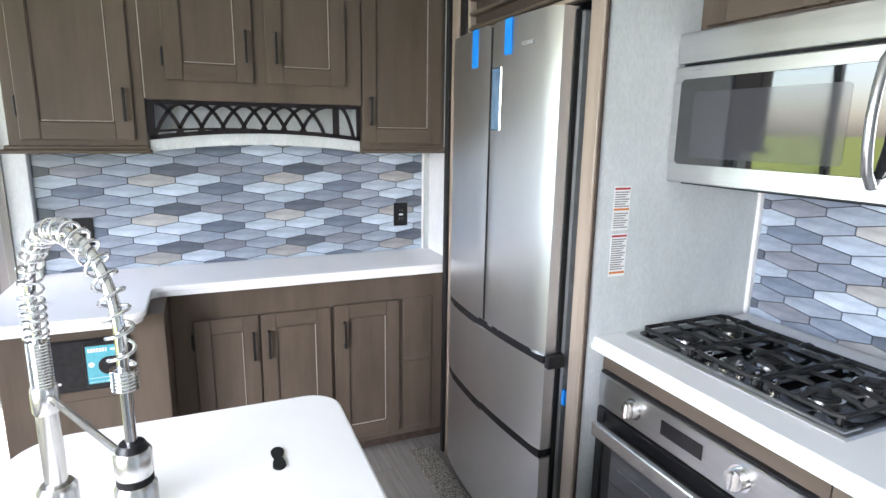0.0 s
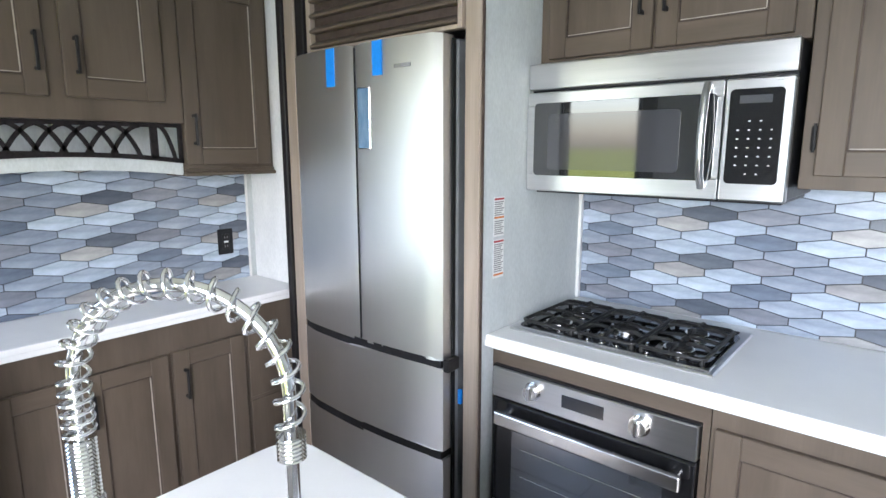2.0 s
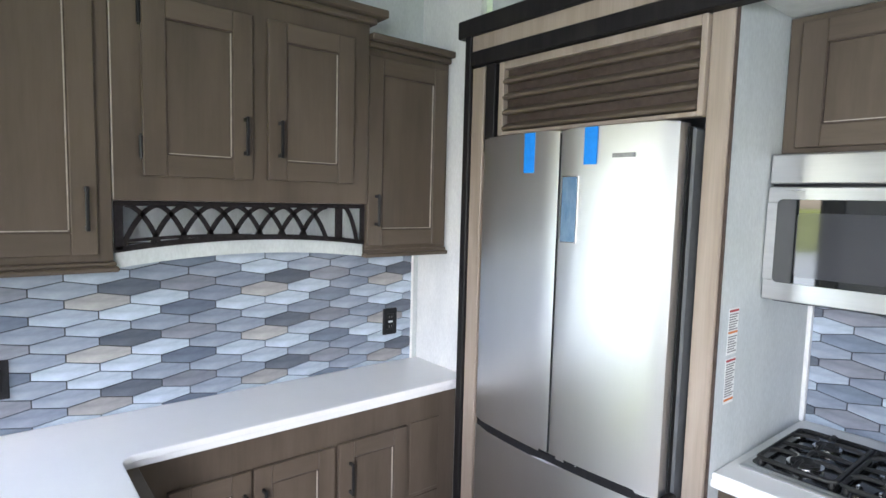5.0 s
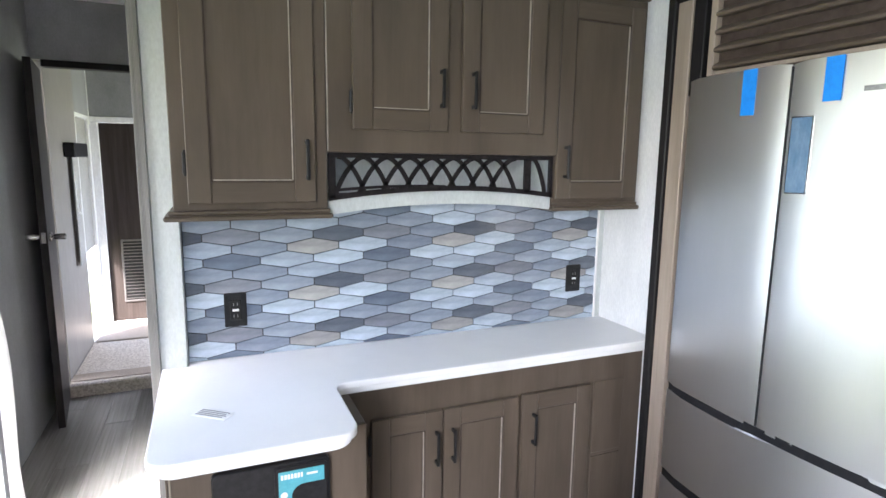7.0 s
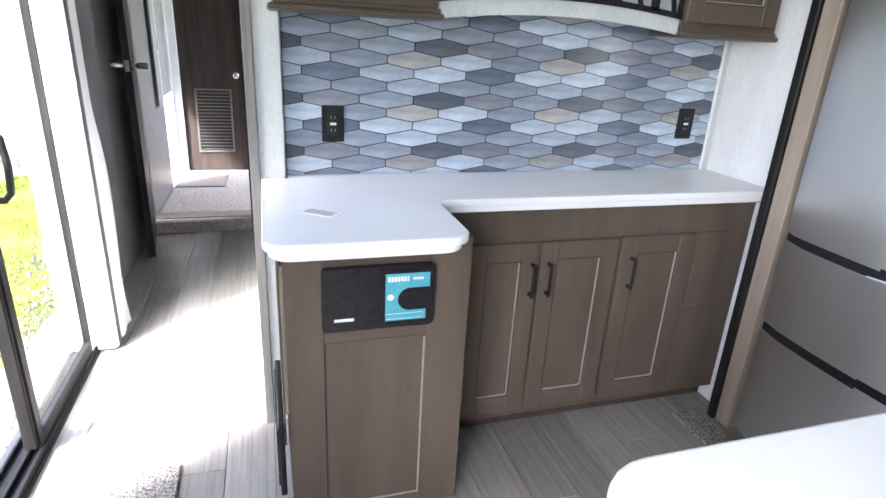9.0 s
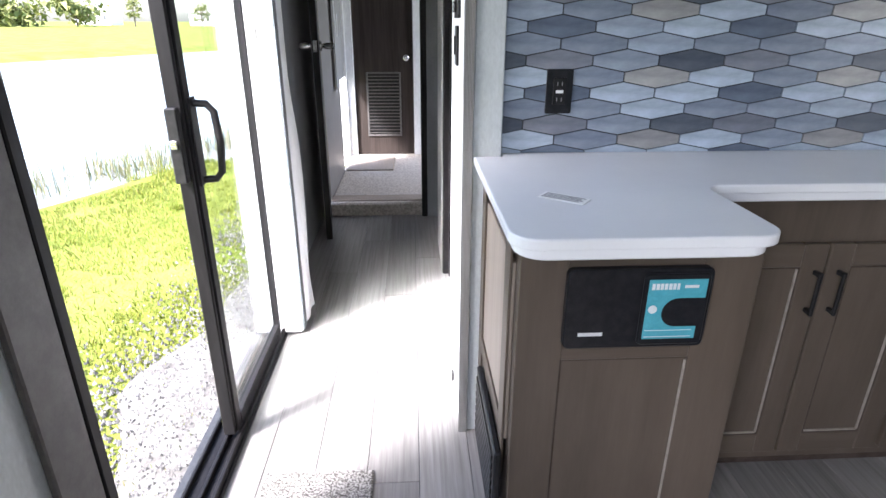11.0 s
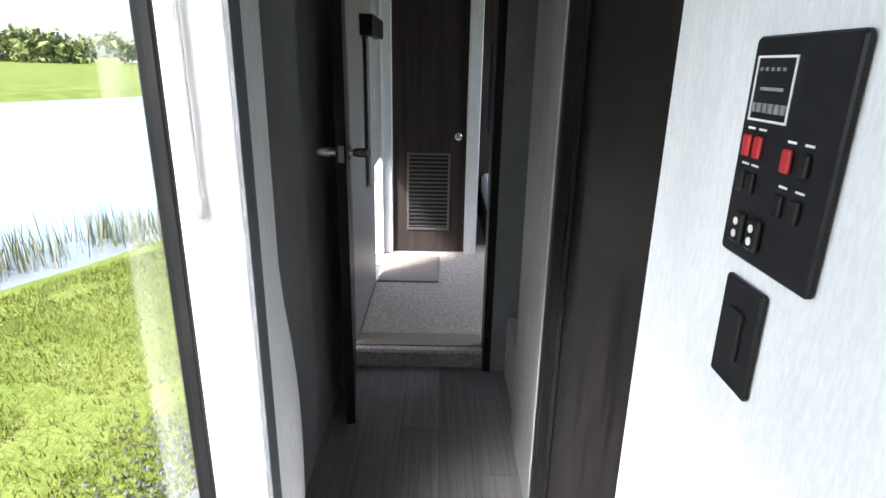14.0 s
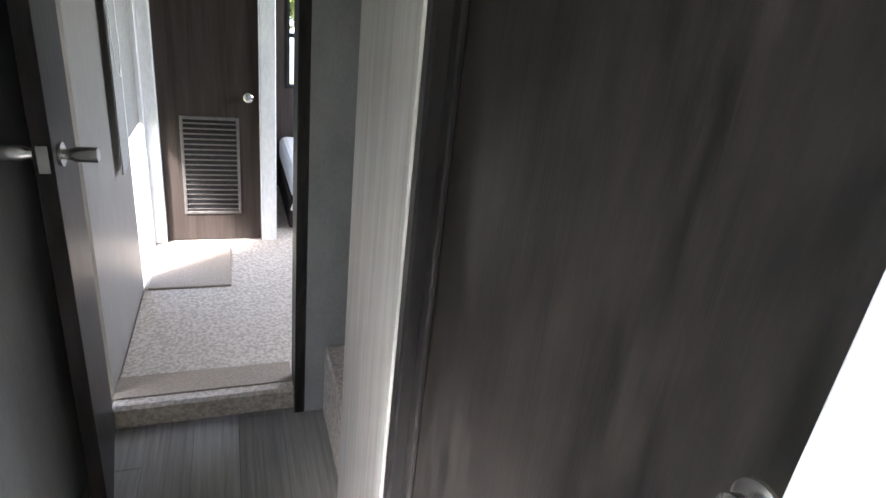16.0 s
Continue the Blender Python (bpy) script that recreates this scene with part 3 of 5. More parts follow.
part("second_bar", extrude_outline(low + [(x, z + 0.009) for x, z in reversed(low)], 0.009, pose(0, 2.4365, 0)), LATTICE, va)
n = 18
pts = [(-0.183 + 0.817 * k / n, arc_low(-0.183 + 0.817 * k / n) - 0.045) for k in range(n + 1)]
part("bowed_rail", extrude_outline(pts + [(x, arc_low(x) + 0.004) for x, z in reversed(pts)], 0.012, pose(0, 2.4475, 0)), PANEL, va, "pale bowed rail under the lattice")
part("end_board", box((0.629, 2.462, 1.46), (0.637, 2.574, 1.5965)), PANEL, va, "pale end board behind the lattice")
part("backing", box((-0.183, 2.575, 1.465), (0.634, 2.585, 1.5965)), PANEL, va, "pale backing board deep behind the lattice")

# base cabinets
bc = thing("base_cabinet", (0.42, 2.5, 0), "taupe base cabinet with three framed doors", "cabinet", "north base cabinets")
part("body", box((-0.16, 2.345, 0.07), (1.031, BACK, 0.868), 0.002), WOOD, bc)
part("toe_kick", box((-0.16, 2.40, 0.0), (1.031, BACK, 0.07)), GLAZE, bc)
shaker(bc, pose(0, 2.345, 0), -0.08, 0.167, 0.105, 0.745, (0.143, 0.618), (-0.085, 0.66))
shaker(bc, pose(0, 2.345, 0), 0.173, 0.464, 0.105, 0.745, (0.204, 0.618))
shaker(bc, pose(0, 2.345, 0), 0.480, 0.776, 0.105, 0.748, (0.522, 0.618))
for z0, z1 in ((0.105, 0.44), (0.455, 0.748)):
    part("end_panel", box((0.80, 2.339, z0), (0.94, 2.345, z1), 0.002), WOOD, bc)
pc = thing("peninsula_cabinet", (-0.4, 2.3, 0), "taupe cabinet end with a sunk panel under the vacuum inlet", "cabinet", "north base cabinets")
part("body", box((-0.648, 2.09, 0.0), (-0.162, BACK - 0.03, 0.868), 0.002), WOOD, pc)
FPX0, FPX1, FPZ0, FPZ1 = -0.553, -0.281, 0.045, 0.592       # sunk panel of the cabinet end
for lo, hi in (((-0.648, 0.0), (FPX0, 0.867)), ((FPX1, 0.0), (-0.162, 0.867))):
    part("stile", box((lo[0], 2.083, lo[1]), (hi[0], 2.0905, hi[1]), 0.0012), WOOD, pc)
for z0, z1 in ((0.0, FPZ0), (FPZ1, 0.867)):
    part("rail", box((FPX0, 2.0832, z0), (FPX1, 2.0905, z1), 0.0012), WOOD_H, pc)
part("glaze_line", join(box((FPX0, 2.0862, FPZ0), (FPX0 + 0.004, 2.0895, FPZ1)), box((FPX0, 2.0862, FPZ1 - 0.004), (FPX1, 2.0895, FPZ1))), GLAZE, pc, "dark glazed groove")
# lit edge of the sunk panel, painted pale on its right and bottom
part("bead", join(box((FPX1 - 0.004, 2.0858, FPZ0), (FPX1, 2.0895, FPZ1 - 0.01)), box((FPX0 + 0.06, 2.0858, FPZ0), (FPX1 - 0.004, 2.0895, FPZ0 + 0.004))), PALE_EDGE, pc, "bead coloured pale as a highlight")
part("side_panel", box((-0.656, 2.12, 0.36), (-0.648, 2.58, 0.80), 0.002), LIT_WOOD, pc)
part("side_frame", join(box((-0.662, 2.12, 0.26), (-0.6565, 2.18, 0.84), 0.001), box((-0.662, 2.52, 0.26), (-0.6565, 2.58, 0.84), 0.001), box((-0.662, 2.18, 0.34), (-0.6565, 2.52, 0.39), 0.001)), WOOD, pc)
rg = thing("return_grille", (-0.665, 2.33, 0.1), "dark louvred air grille low on the cabinet side", "vent")
part("frame", box((-0.680, 2.10, 0.10), (-0.6625, 2.46, 0.335), 0.004), BLACK, rg)
for k in range(8):
    part("slat", box((-0.684, 2.12, 0.122 + 0.025 * k), (-0.679, 2.44, 0.137 + 0.025 * k), 0.001), BLACK, rg)

ct = thing("counter", (0.2, 2.4, 0.868), "white solid-surface counter with rounded peninsula and stepped edge", "countertop")


def counter_outline(e):
    """Outline of the L counter, grown by e along its free edges."""
    out = rounded(-0.690 - e, -0.206 + e, 1.955 - e, 2.585, (0.055, 0.055, 0, 0))
    out = [p for p in out if p[1] < 2.2]
    out += [(-0.206 + e, 2.235 - e * 0)]
    c = (-0.166 + e, 2.225)
    out += [(c[0] - 0.04 * math.cos(a), 2.235 + 0.04 * math.sin(a) - e) for a in [radians(15 * k) for k in range(1, 7)]]
    out += [(1.03, 2.275 - e), (1.03, BACK - 0.002), (-0.612, BACK - 0.002), (-0.612, 2.585), (-0.690 - e, 2.585)]
    return out


# peninsula outline starts at its rounded near corners
part("slab", extrude_outline(counter_outline(0.0), 0.022, FLAT @ pose(0, 0.890, 0), 0.004, 2), COUNTER, ct)
part("edge_step", extrude_outline(counter_outline(-0.012), 0.022, FLAT @ pose(0, 0.868, 0), 0.003, 1), COUNTER, ct)
nt_ = thing("paper_note", (-0.545, 2.19, 0.912), "small printed paper tag lying on the counter", "note")
mt = pose(-0.545, 2.188, 0.9125, 0, 0, -38)
part("sheet", box((-0.05, -0.022, 0), (0.05, 0.022, 0.0015), 0, mt), PAPER, nt_)
for k in range(4):
    part("text_bar", box((-0.044, 0.012 - 0.009 * k, 0.0015), (0.042 - 0.006 * (k % 2), 0.0165 - 0.009 * k, 0.002), 0, mt), INK, nt_)

# vacuum inlet in the peninsula
vc = thing("vacuum_inlet", (-0.41, 2.085, 0.63), "black built-in vacuum panel with teal paper label", "vacuum")
mv = pose(0, 2.084, 0)
part("panel", extrude_outline(rounded(-0.557, -0.266, 0.630, 0.806, 0.014), 0.02, mv @ pose(0, -0.02, 0), 0.003), PLASTIC, vc)
part("door", extrude_outline(rounded(-0.408, -0.275, 0.640, 0.797, 0.01), 0.006, mv @ pose(0, -0.026, 0), 0.002), PLASTIC, vc)
mv2 = mv @ pose(0, -0.0265, 0)
c_out = [(-0.399, 0.655), (-0.292, 0.655), (-0.292, 0.682), (-0.335, 0.682)] + [(-0.335 + 0.032 * math.cos(a), 0.714 + 0.032 * math.sin(a)) for a in [radians(270 - 15 * k) for k in range(1, 12)]] + [(-0.335, 0.746), (-0.283, 0.746), (-0.283, 0.786), (-0.399, 0.786)]
part("label", extrude_outline(c_out, 0.0015, mv2 @ pose(0, -0.0015, 0)), TEAL, vc, "teal label with a rounded cut-out")
for k, w in enumerate((0.006, 0.0065, 0.006, 0.006, 0.0065, 0.006, 0.005)):
    plaque("text_bar", -0.393 + 0.0083 * k, -0.393 + 0.0083 * k + w, 0.765, 0.778, PAPER, vc, mv2 @ pose(0, -0.0016, 0), 0.0006)
for z0 in (0.6595, 0.674):
    plaque("text_bar", -0.396, -0.300, z0, z0 + 0.0012, PAPER, vc, mv2 @ pose(0, -0.0016, 0), 0.0005)
part("seal", rod(mv2 @ Vector((-0.386, -0.0014, 0.722)), mv2 @ Vector((-0.386, -0.0024, 0.722)), 0.009, 16), PAPER, vc)
plaque("text_bar", -0.328, -0.300, 0.768, 0.774, PAPER, vc, mv2 @ pose(0, -0.0016, 0), 0.0006)
plaque("text_bar", -0.528, -0.478, 0.660, 0.668, PAPER, vc, mv @ pose(0, -0.0202, 0), 0.0006)


def outlet(x, z):
    o = thing("wall_outlet", (x, BACK - 0.01, z), "black duplex outlet with a white reset button", "outlet", "backsplash outlets")
    m = pose(x, BACK - 0.0075, z)
    part("cover", extrude_outline(rounded(-0.035, 0.035, -0.057, 0.057, 0.004), 0.007, m @ pose(0, -0.007, 0), 0.0015), PLASTIC, o)
    part("insert", box((-0.017, -0.010, -0.034), (0.017, -0.006, 0.034), 0.001, m), BLACK, o)
    part("reset_button", box((-0.010, -0.012, -0.004), (0.010, -0.009, 0.004), 0.0006, m), PAPER, o)
    for s in (-1, 1):
        for dx in (-0.006, 0.006):
            part("slot", box((dx - 0.001, -0.0104, s * 0.02 - 0.005), (dx + 0.001, -0.0099, s * 0.02 + 0.005), 0, m), INK, o)


outlet(-0.463, 1.077)
outlet(0.878, 1.092)

# ---------- refrigerator and its surround ----------
ss = thing("slide_surround", (1.0, 1.75, 0), "pale-lit wood and black surround framing the refrigerator", "surround")
part("post", box((0.955, 2.228, 0), (1.0, 2.262, 2.29), 0.004), BLACK_TRIM, ss, "black slide-out post")
part("stile", box((0.968, 2.165, 0), (1.01, 2.228, 2.11), 0.003), LIT_WOOD, ss, "wood stile coloured paler as if lit")
part("inner_post", box((0.975, 2.115, 1.80), (1.02, 2.165, 2.13), 0.003), BLACK_TRIM, ss)
part("head_black", box((0.955, -0.95, 2.115), (1.0, 2.228, 2.168), 0.003), BLACK_TRIM, ss)
part("head_wood", box((0.962, -0.95, 2.168), (1.0, 2.228, 2.225), 0.003), LIT_WOOD, ss)
part("head_top", box((0.95, -0.95, 2.225), (1.03, 2.30, 2.29), 0.004), BLACK_TRIM, ss)
part("stile", box((0.992, 1.286, 0), (1.012, 1.345, 2.115), 0.003), LIT_WOOD, ss, "wood stile coloured paler as if lit")
part("seam", box((1.0, 1.279, 0), (1.006, 1.286, 2.12)), GLAZE, ss)
lv = thing("louvred_panel", (0.99, 1.7, 1.86), "taupe louvred vent panel above the refrigerator", "vent")
part("frame", join(box((0.975, 1.345, 1.855), (1.0, 1.362, 2.112), 0.002), box((0.975, 2.07, 1.855), (1.0, 2.095, 2.112), 0.002), box((0.975, 1.362, 1.855), (1.0, 2.07, 1.868), 0.002), box((0.975, 1.362, 2.085), (1.0, 2.07, 2.112), 0.002)), LIT_WOOD, lv)
# dark backing colour stands in for the shade between the slats
part("backing", box((1.0, 1.345, 1.855), (1.01, 2.095, 2.112)), GLAZE, lv)
for k in range(4):
    z = 1.872 + 0.054 * k
    sl = extrude_outline([(0, 0), (0.030, 0.0), (0.034, 0.006), (0.032, 0.012), (0.0, 0.030)], 0.708, None, 0.0015)
    sl.transform(Matrix(((-1, 0, 0, 1.002), (0, 1, 0, 1.362), (0, 0, 1, z), (0, 0, 0, 1))))
    part("slat", sl, WOOD_H, lv)

fr = thing("refrigerator", (1.2, 1.75, 0), "four-door stainless steel refrigerator with blue tape strips", "refrigerator")
part("cabinet", box((0.985, 1.365, 0.03), (1.6, 2.11, 1.83), 0.006), STEEL_DARK, fr)
part("plinth", box((0.99, 1.38, 0.0), (1.5, 2.10, 0.05), 0.004), PLASTIC, fr)


def bowed(y0, y1, z0, z1, full=(1.377, 2.108), depth=0.06, n=10):
    """A refrigerator front with a gentle bow across the whole width and rounded edges."""
    mid, half = (full[0] + full[1]) / 2, (full[1] - full[0]) / 2
    out = []
    for k in range(n + 1):
        y = y0 + (y1 - y0) * k / n
        x = 0.925 - 0.025 * (1 - ((y - mid) / half) ** 2)
        if k in (0, n):
            x += 0.004
        out.append((x, y))
    out += [(0.98, y1), (0.98, y0)]
    bm = extrude_outline(out, z1 - z0, FLAT @ pose(0, z0, 0))
    es = [e for e in bm.edges if abs(e.verts[0].co.z - e.verts[1].co.z) < 1e-5 and max(e.verts[0].co.x, e.verts[1].co.x) < 0.95]
    bmesh.ops.bevel(bm, geom=es, offset=0.005, segments=2, profile=0.5, affect="EDGES")
    return bm


d1 = part("upper_door", bowed(1.745, 2.108, 0.825, 1.838), STEEL_V, fr, smooth=35)
d2 = part("upper_door", bowed(1.377, 1.739, 0.825, 1.838), STEEL_V, fr, smooth=35)
part("drawer", bowed(1.377, 2.108, 0.505, 0.795), STEEL_V, fr, smooth=35)
part("drawer", bowed(1.377, 2.108, 0.07, 0.472), STEEL_V, fr, smooth=35)
for z in (0.797, 0.474):
    part("grip_recess", bowed(1.385, 2.10, z, z + 0.026, depth=0.05), PLASTIC, fr, "black finger recess")
part("door_seam", bowed(1.7395, 1.7445, 0.83, 1.832, n=2), PLASTIC, fr)
for z in (0.81,):
    part("hinge_cover", box((0.925, 1.352, z - 0.022), (0.985, 1.376, z + 0.022), 0.004), BLACK, fr, "black hinge bracket")
part("door_gasket", box((0.968, 1.371, 0.08), (0.984, 1.377, 1.83), 0.001), RUBBER, fr)
part("display", box((0.8975, 1.672, 1.505), (0.9045, 1.727, 1.70), 0.0015), BLUE_FILM, fr, "bluish filmed display strip")
part("display_bezel", box((0.899, 1.6685, 1.502), (0.9052, 1.7305, 1.703), 0.0015), CHROME, fr)
for y, x, z0 in ((1.868, 0.9035, 1.715), (1.630, 0.9015, 1.735)):
    part("tape_strip", box((x - 0.0032, y - 0.022, z0), (x - 0.0005, y + 0.022, 1.842), 0), BLUE_TAPE, fr, "blue painter's tape")
part("tape_strip", box((0.990, 1.352, 0.66), (1.0, 1.364, 0.71)), BLUE_TAPE, fr, "blue painter's tape")
part("badge", box((0.9055, 1.49, 1.752), (0.9085, 1.56, 1.764), 0), INK, fr, "small grey maker's badge")

wl = thing("warning_labels", (1.12, 1.284, 1.09), "two white warning labels with red and orange bands", "label")
mw_ = pose(0, 1.2838, 0)
for z0, z1, c in ((1.225, 1.352, RED), (1.088, 1.215, RED)):
    plaque("sheet", 1.068, 1.126, z0, z1, PAPER, wl, mw_, 0.001)
    plaque("band", 1.070, 1.124, z1 - 0.010, z1 - 0.004, c, wl, mw_ @ pose(0, -0.001, 0), 0.0006)
    plaque("band", 1.070, 1.124, z0 + (0.058 if z0 > 1.2 else 0.008), z0 + (0.064 if z0 > 1.2 else 0.014), ORANGE, wl, mw_ @ pose(0, -0.001, 0), 0.0006)
    for k in range(16):
        zz = z1 - 0.015 - 0.0068 * k
        if zz - 0.004 > z0 + (0.004 if z0 > 1.2 else 0.018) and (z0 < 1.2 or abs(zz - z0 - 0.063) > 0.007):
            plaque("text_bar", 1.071, 1.122 - 0.006 * (k % 3), zz - 0.0035, zz, INK, wl, mw_ @ pose(0, -0.001, 0), 0.0005)

# ---------- range side ----------
EAST = face_x(1.075, 0, 0)          # local x runs towards -y


def yx(y):
    return -y


rc = thing("range_cabinet", (1.35, 0.95, 0), "taupe cabinet that holds the built-in oven", "cabinet", "range base cabinets")
part("body", join(box((1.075, 1.268, 0.07), (1.66, 1.282, 0.868)), box((1.075, 0.600, 0.07), (1.66, 0.618, 0.868)), box((1.075, 0.618, 0.805), (1.66, 1.268, 0.868)), box((1.075, 0.618, 0.07), (1.66, 1.268, 0.29))), WOOD_H, rc)
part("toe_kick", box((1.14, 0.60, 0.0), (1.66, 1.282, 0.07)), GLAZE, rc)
shaker(rc, EAST, -1.235, -0.65, 0.10, 0.265, (-0.94, 0.18), None, 0.035, "drawer_front")
rb = thing("base_cabinet", (1.35, -0.1, 0), "taupe base cabinet with framed doors under the range counter", "cabinet", "range base cabinets")
part("body", box((1.075, -0.955, 0.07), (1.66, 0.598, 0.868), 0.002), WOOD, rb)
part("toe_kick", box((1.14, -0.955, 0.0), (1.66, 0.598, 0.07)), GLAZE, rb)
for y1, y0, gx in ((0.585, 0.165, -0.20), (0.15, -0.27, -0.115), (-0.29, -0.71, 0.68)):
    shaker(rb, EAST, -y1, -y0, 0.10, 0.805, (gx, 0.70))
rk = thing("range_counter", (1.35, 0.2, 0.868), "white solid-surface counter holding the cooktop", "countertop")
part("slab", box((1.030, -0.955, 0.868), (1.668, 1.283, 0.911), 0.006, None, 3), COUNTER, rk)
part("front_edge", box((1.026, -0.955, 0.872), (1.0315, 1.283, 0.892), 0.002), COUNTER, rk)

ov = thing("wall_oven", (1.1, 0.95, 0.29), "built-in oven with steel control band and black glass door", "oven")
part("control_band", box((1.052, 0.622, 0.700), (1.10, 1.266, 0.800), 0.003), STEEL, ov)
part("band_shadow", box((1.058, 0.618, 0.801), (1.09, 1.268, 0.806)), PLASTIC, ov)
part("door", box((1.050, 0.622, 0.325), (1.10, 1.266, 0.695), 0.004), GLOSS, ov, "black glass oven door")
part("window", box((1.0485, 0.70, 0.355), (1.0505, 1.185, 0.600), 0), OVENGLASS, ov, "tinted oven window")
part("lower_band", box((1.052, 0.622, 0.292), (1.10, 1.266, 0.322), 0.003), STEEL, ov)
part("door_handle", join(box((1.003, 0.645, 0.628), (1.022, 1.228, 0.670), 0.004, None, 2), box((1.020, 0.655, 0.640), (1.052, 0.685, 0.664), 0.003), box((1.020, 1.19, 0.640), (1.052, 1.22, 0.664), 0.003)), NICKEL, ov, "square steel bar handle")
part("display", box((1.0505, 0.878, 0.735), (1.0525, 1.012, 0.775), 0), GLOSS, ov, "dark oven display")
for k, z in enumerate((0.545, 0.45)):
    part("rack", join(*[rod((1.0478, 0.73, z + 0.0 + 0.0), (1.0478, 1.15, z), 0.0012, 6)]), NICKEL, ov, smooth=40)
for y in (1.112, 0.772):
    kn = part("knob", rod((1.052, y, 0.756), (1.026, y, 0.756), 0.024, 24), NICKEL, ov, "ribbed satin knob", 30)
    part("knob_grip", box((1.014, y - 0.006, 0.734), (1.028, y + 0.006, 0.778), 0.003), CHROME, kn)
    part("knob_ring", rod((1.0515, y, 0.756), (1.047, y, 0.756), 0.030, 24), CHROME, kn, "", 30)

ck = thing("gas_cooktop", (1.36, 0.93, 0.911), "steel gas cooktop with black cast-iron grates", "cooktop")
part("tray", join(box((1.125, 0.615, 0.911), (1.568, 1.255, 0.920), 0.004), box((1.14, 0.63, 0.9185), (1.20, 1.24, 0.923), 0.002)), STEEL, ck)
part("burner_well", extrude_outline(rounded(1.148, 1.505, 0.634, 1.238, 0.03), 0.003, FLAT @ pose(0, 0.9215, 0), 0.001), GLOSS, ck, "black enamel burner well")
part("rear_vent", join(*[box((1.515 + 0.014 * k, 0.65, 0.919), (1.521 + 0.014 * k, 1.22, 0.924), 0.001) for k in range(3)]), PLASTIC, ck)
for bx, by, r in ((1.238, 1.13, 0.044), (1.41, 1.13, 0.036), (1.33, 0.936, 0.05), (1.238, 0.741, 0.044), (1.41, 0.741, 0.036)):
    bn = part("burner", rod((bx, by, 0.922), (bx, by, 0.936), r, 24), NICKEL, ck, "aluminium burner base", 30)
    part("burner_cap", join(rod((bx, by, 0.936), (bx, by, 0.941), r * 0.8, 24), rod((bx, by, 0.941), (bx, by, 0.944), r * 0.55, 24)), IRON, bn, "black enamel burner cap", 30)
def bar(a, b, r=0.0062, sag=0.0):
    """A cast bar between two points of the pan support, arched by sag in its middle."""
    a, b = Vector(a), Vector(b)
    return tube([a.lerp(b, q) + Vector((0, 0, sag * math.sin(math.pi * q))) for q in (0, 0.15, 0.35, 0.5, 0.65, 0.85, 1)], [r * 0.85, r, r, r * 0.95, r, r, r * 0.85], 7)


for y0, y1 in ((1.04, 1.222), (0.846, 1.026), (0.65, 0.832)):
    ym = (y0 + y1) / 2
    ring = [(1.172, y0), (1.162, y0 + 0.016), (1.162, y1 - 0.016), (1.172, y1), (1.470, y1), (1.484, y1 - 0.016), (1.484, y0 + 0.016), (1.470, y0), (1.172, y0)]
    gr = part("grate", join(tube([(a, c, 0.941) for a, c in ring], 0.0062, 7), bar((1.324, y0, 0.941), (1.324, y1, 0.941), 0.006, 0.006)), IRON, ck, "cast-iron pan support", 40)
    for gx in (1.238, 1.41):
        for a in range(4):
            an = radians(90 * a)
            c, q = math.cos(an), math.sin(an)
            out = 0.078 if a % 2 == 0 else (y1 - y0) / 2
            part("finger", tube([(gx + c * 0.02, ym + q * 0.02, 0.951), (gx + c * 0.035, ym + q * 0.035, 0.953), (gx + c * out * 0.75, ym + q * out * 0.75, 0.951), (gx + c * out, ym + q * out, 0.941)], [0.0045, 0.006, 0.0068, 0.007], 7), IRON, gr, "", 40)
    for gx in (1.168, 1.478):
        for gy in (y0 + 0.008, y1 - 0.008):
            part("foot", tube([(gx, gy, 0.942), (gx, gy, 0.922)], [0.0065, 0.008], 7), IRON, gr)
for k in range(5):
    y = 0.995 - 0.046 * k
    part("knob", join(rod((1.178, y, 0.922), (1.172, y, 0.946), 0.012, 16), box((1.170, y - 0.003, 0.944), (1.182, y + 0.003, 0.952), 0.001)), CHROME, ck, "small chrome burner knob", 30)

mo = thing("microwave", (1.45, 0.9, 1.36), "stainless over-range microwave with reflective door", "microwave")
part("case", box((1.275, 0.517, 1.372), (1.66, 1.278, 1.772), 0.003), PLASTIC, mo)
part("top_vent", box((1.250, 0.517, 1.690), (1.278, 1.278, 1.772), 0.005, None, 2), STEEL, mo, "steel vent band")
dr = part("door", join(box((1.247, 0.680, 1.366), (1.276, 1.278, 1.424), 0.003), box((1.247, 0.680, 1.638), (1.276, 1.278, 1.682), 0.003), box((1.247, 1.235, 1.424), (1.276, 1.278, 1.638), 0.0), box((1.247, 0.680, 1.424), (1.276, 0.70, 1.638), 0.0)), STEEL, mo, "steel-framed microwave door")
part("glass", extrude_outline(rounded(-1.252, -0.694, 1.417, 1.648, 0.014), 0.004, face_x(1.244, 0, 0), 0.001), MWGLASS, dr, "dark mirror glass")
part("window_mesh", extrude_outline(rounded(-1.20, -0.785, 1.437, 1.612, 0.012), 0.001, face_x(1.2432, 0, 0)), MWMESH, dr, "grey screened window")
part("door_handle", tube([(1.246, 0.720, 1.40), (1.222, 0.719, 1.43), (1.210, 0.718, 1.48), (1.206, 0.718, 1.535), (1.210, 0.718, 1.59), (1.222, 0.719, 1.645), (1.246, 0.720, 1.672)], 0.0105, 12), STEEL, dr, "bowed steel handle", 40)
part("control_frame", box((1.247, 0.517, 1.366), (1.276, 0.676, 1.682), 0.004), STEEL, mo)
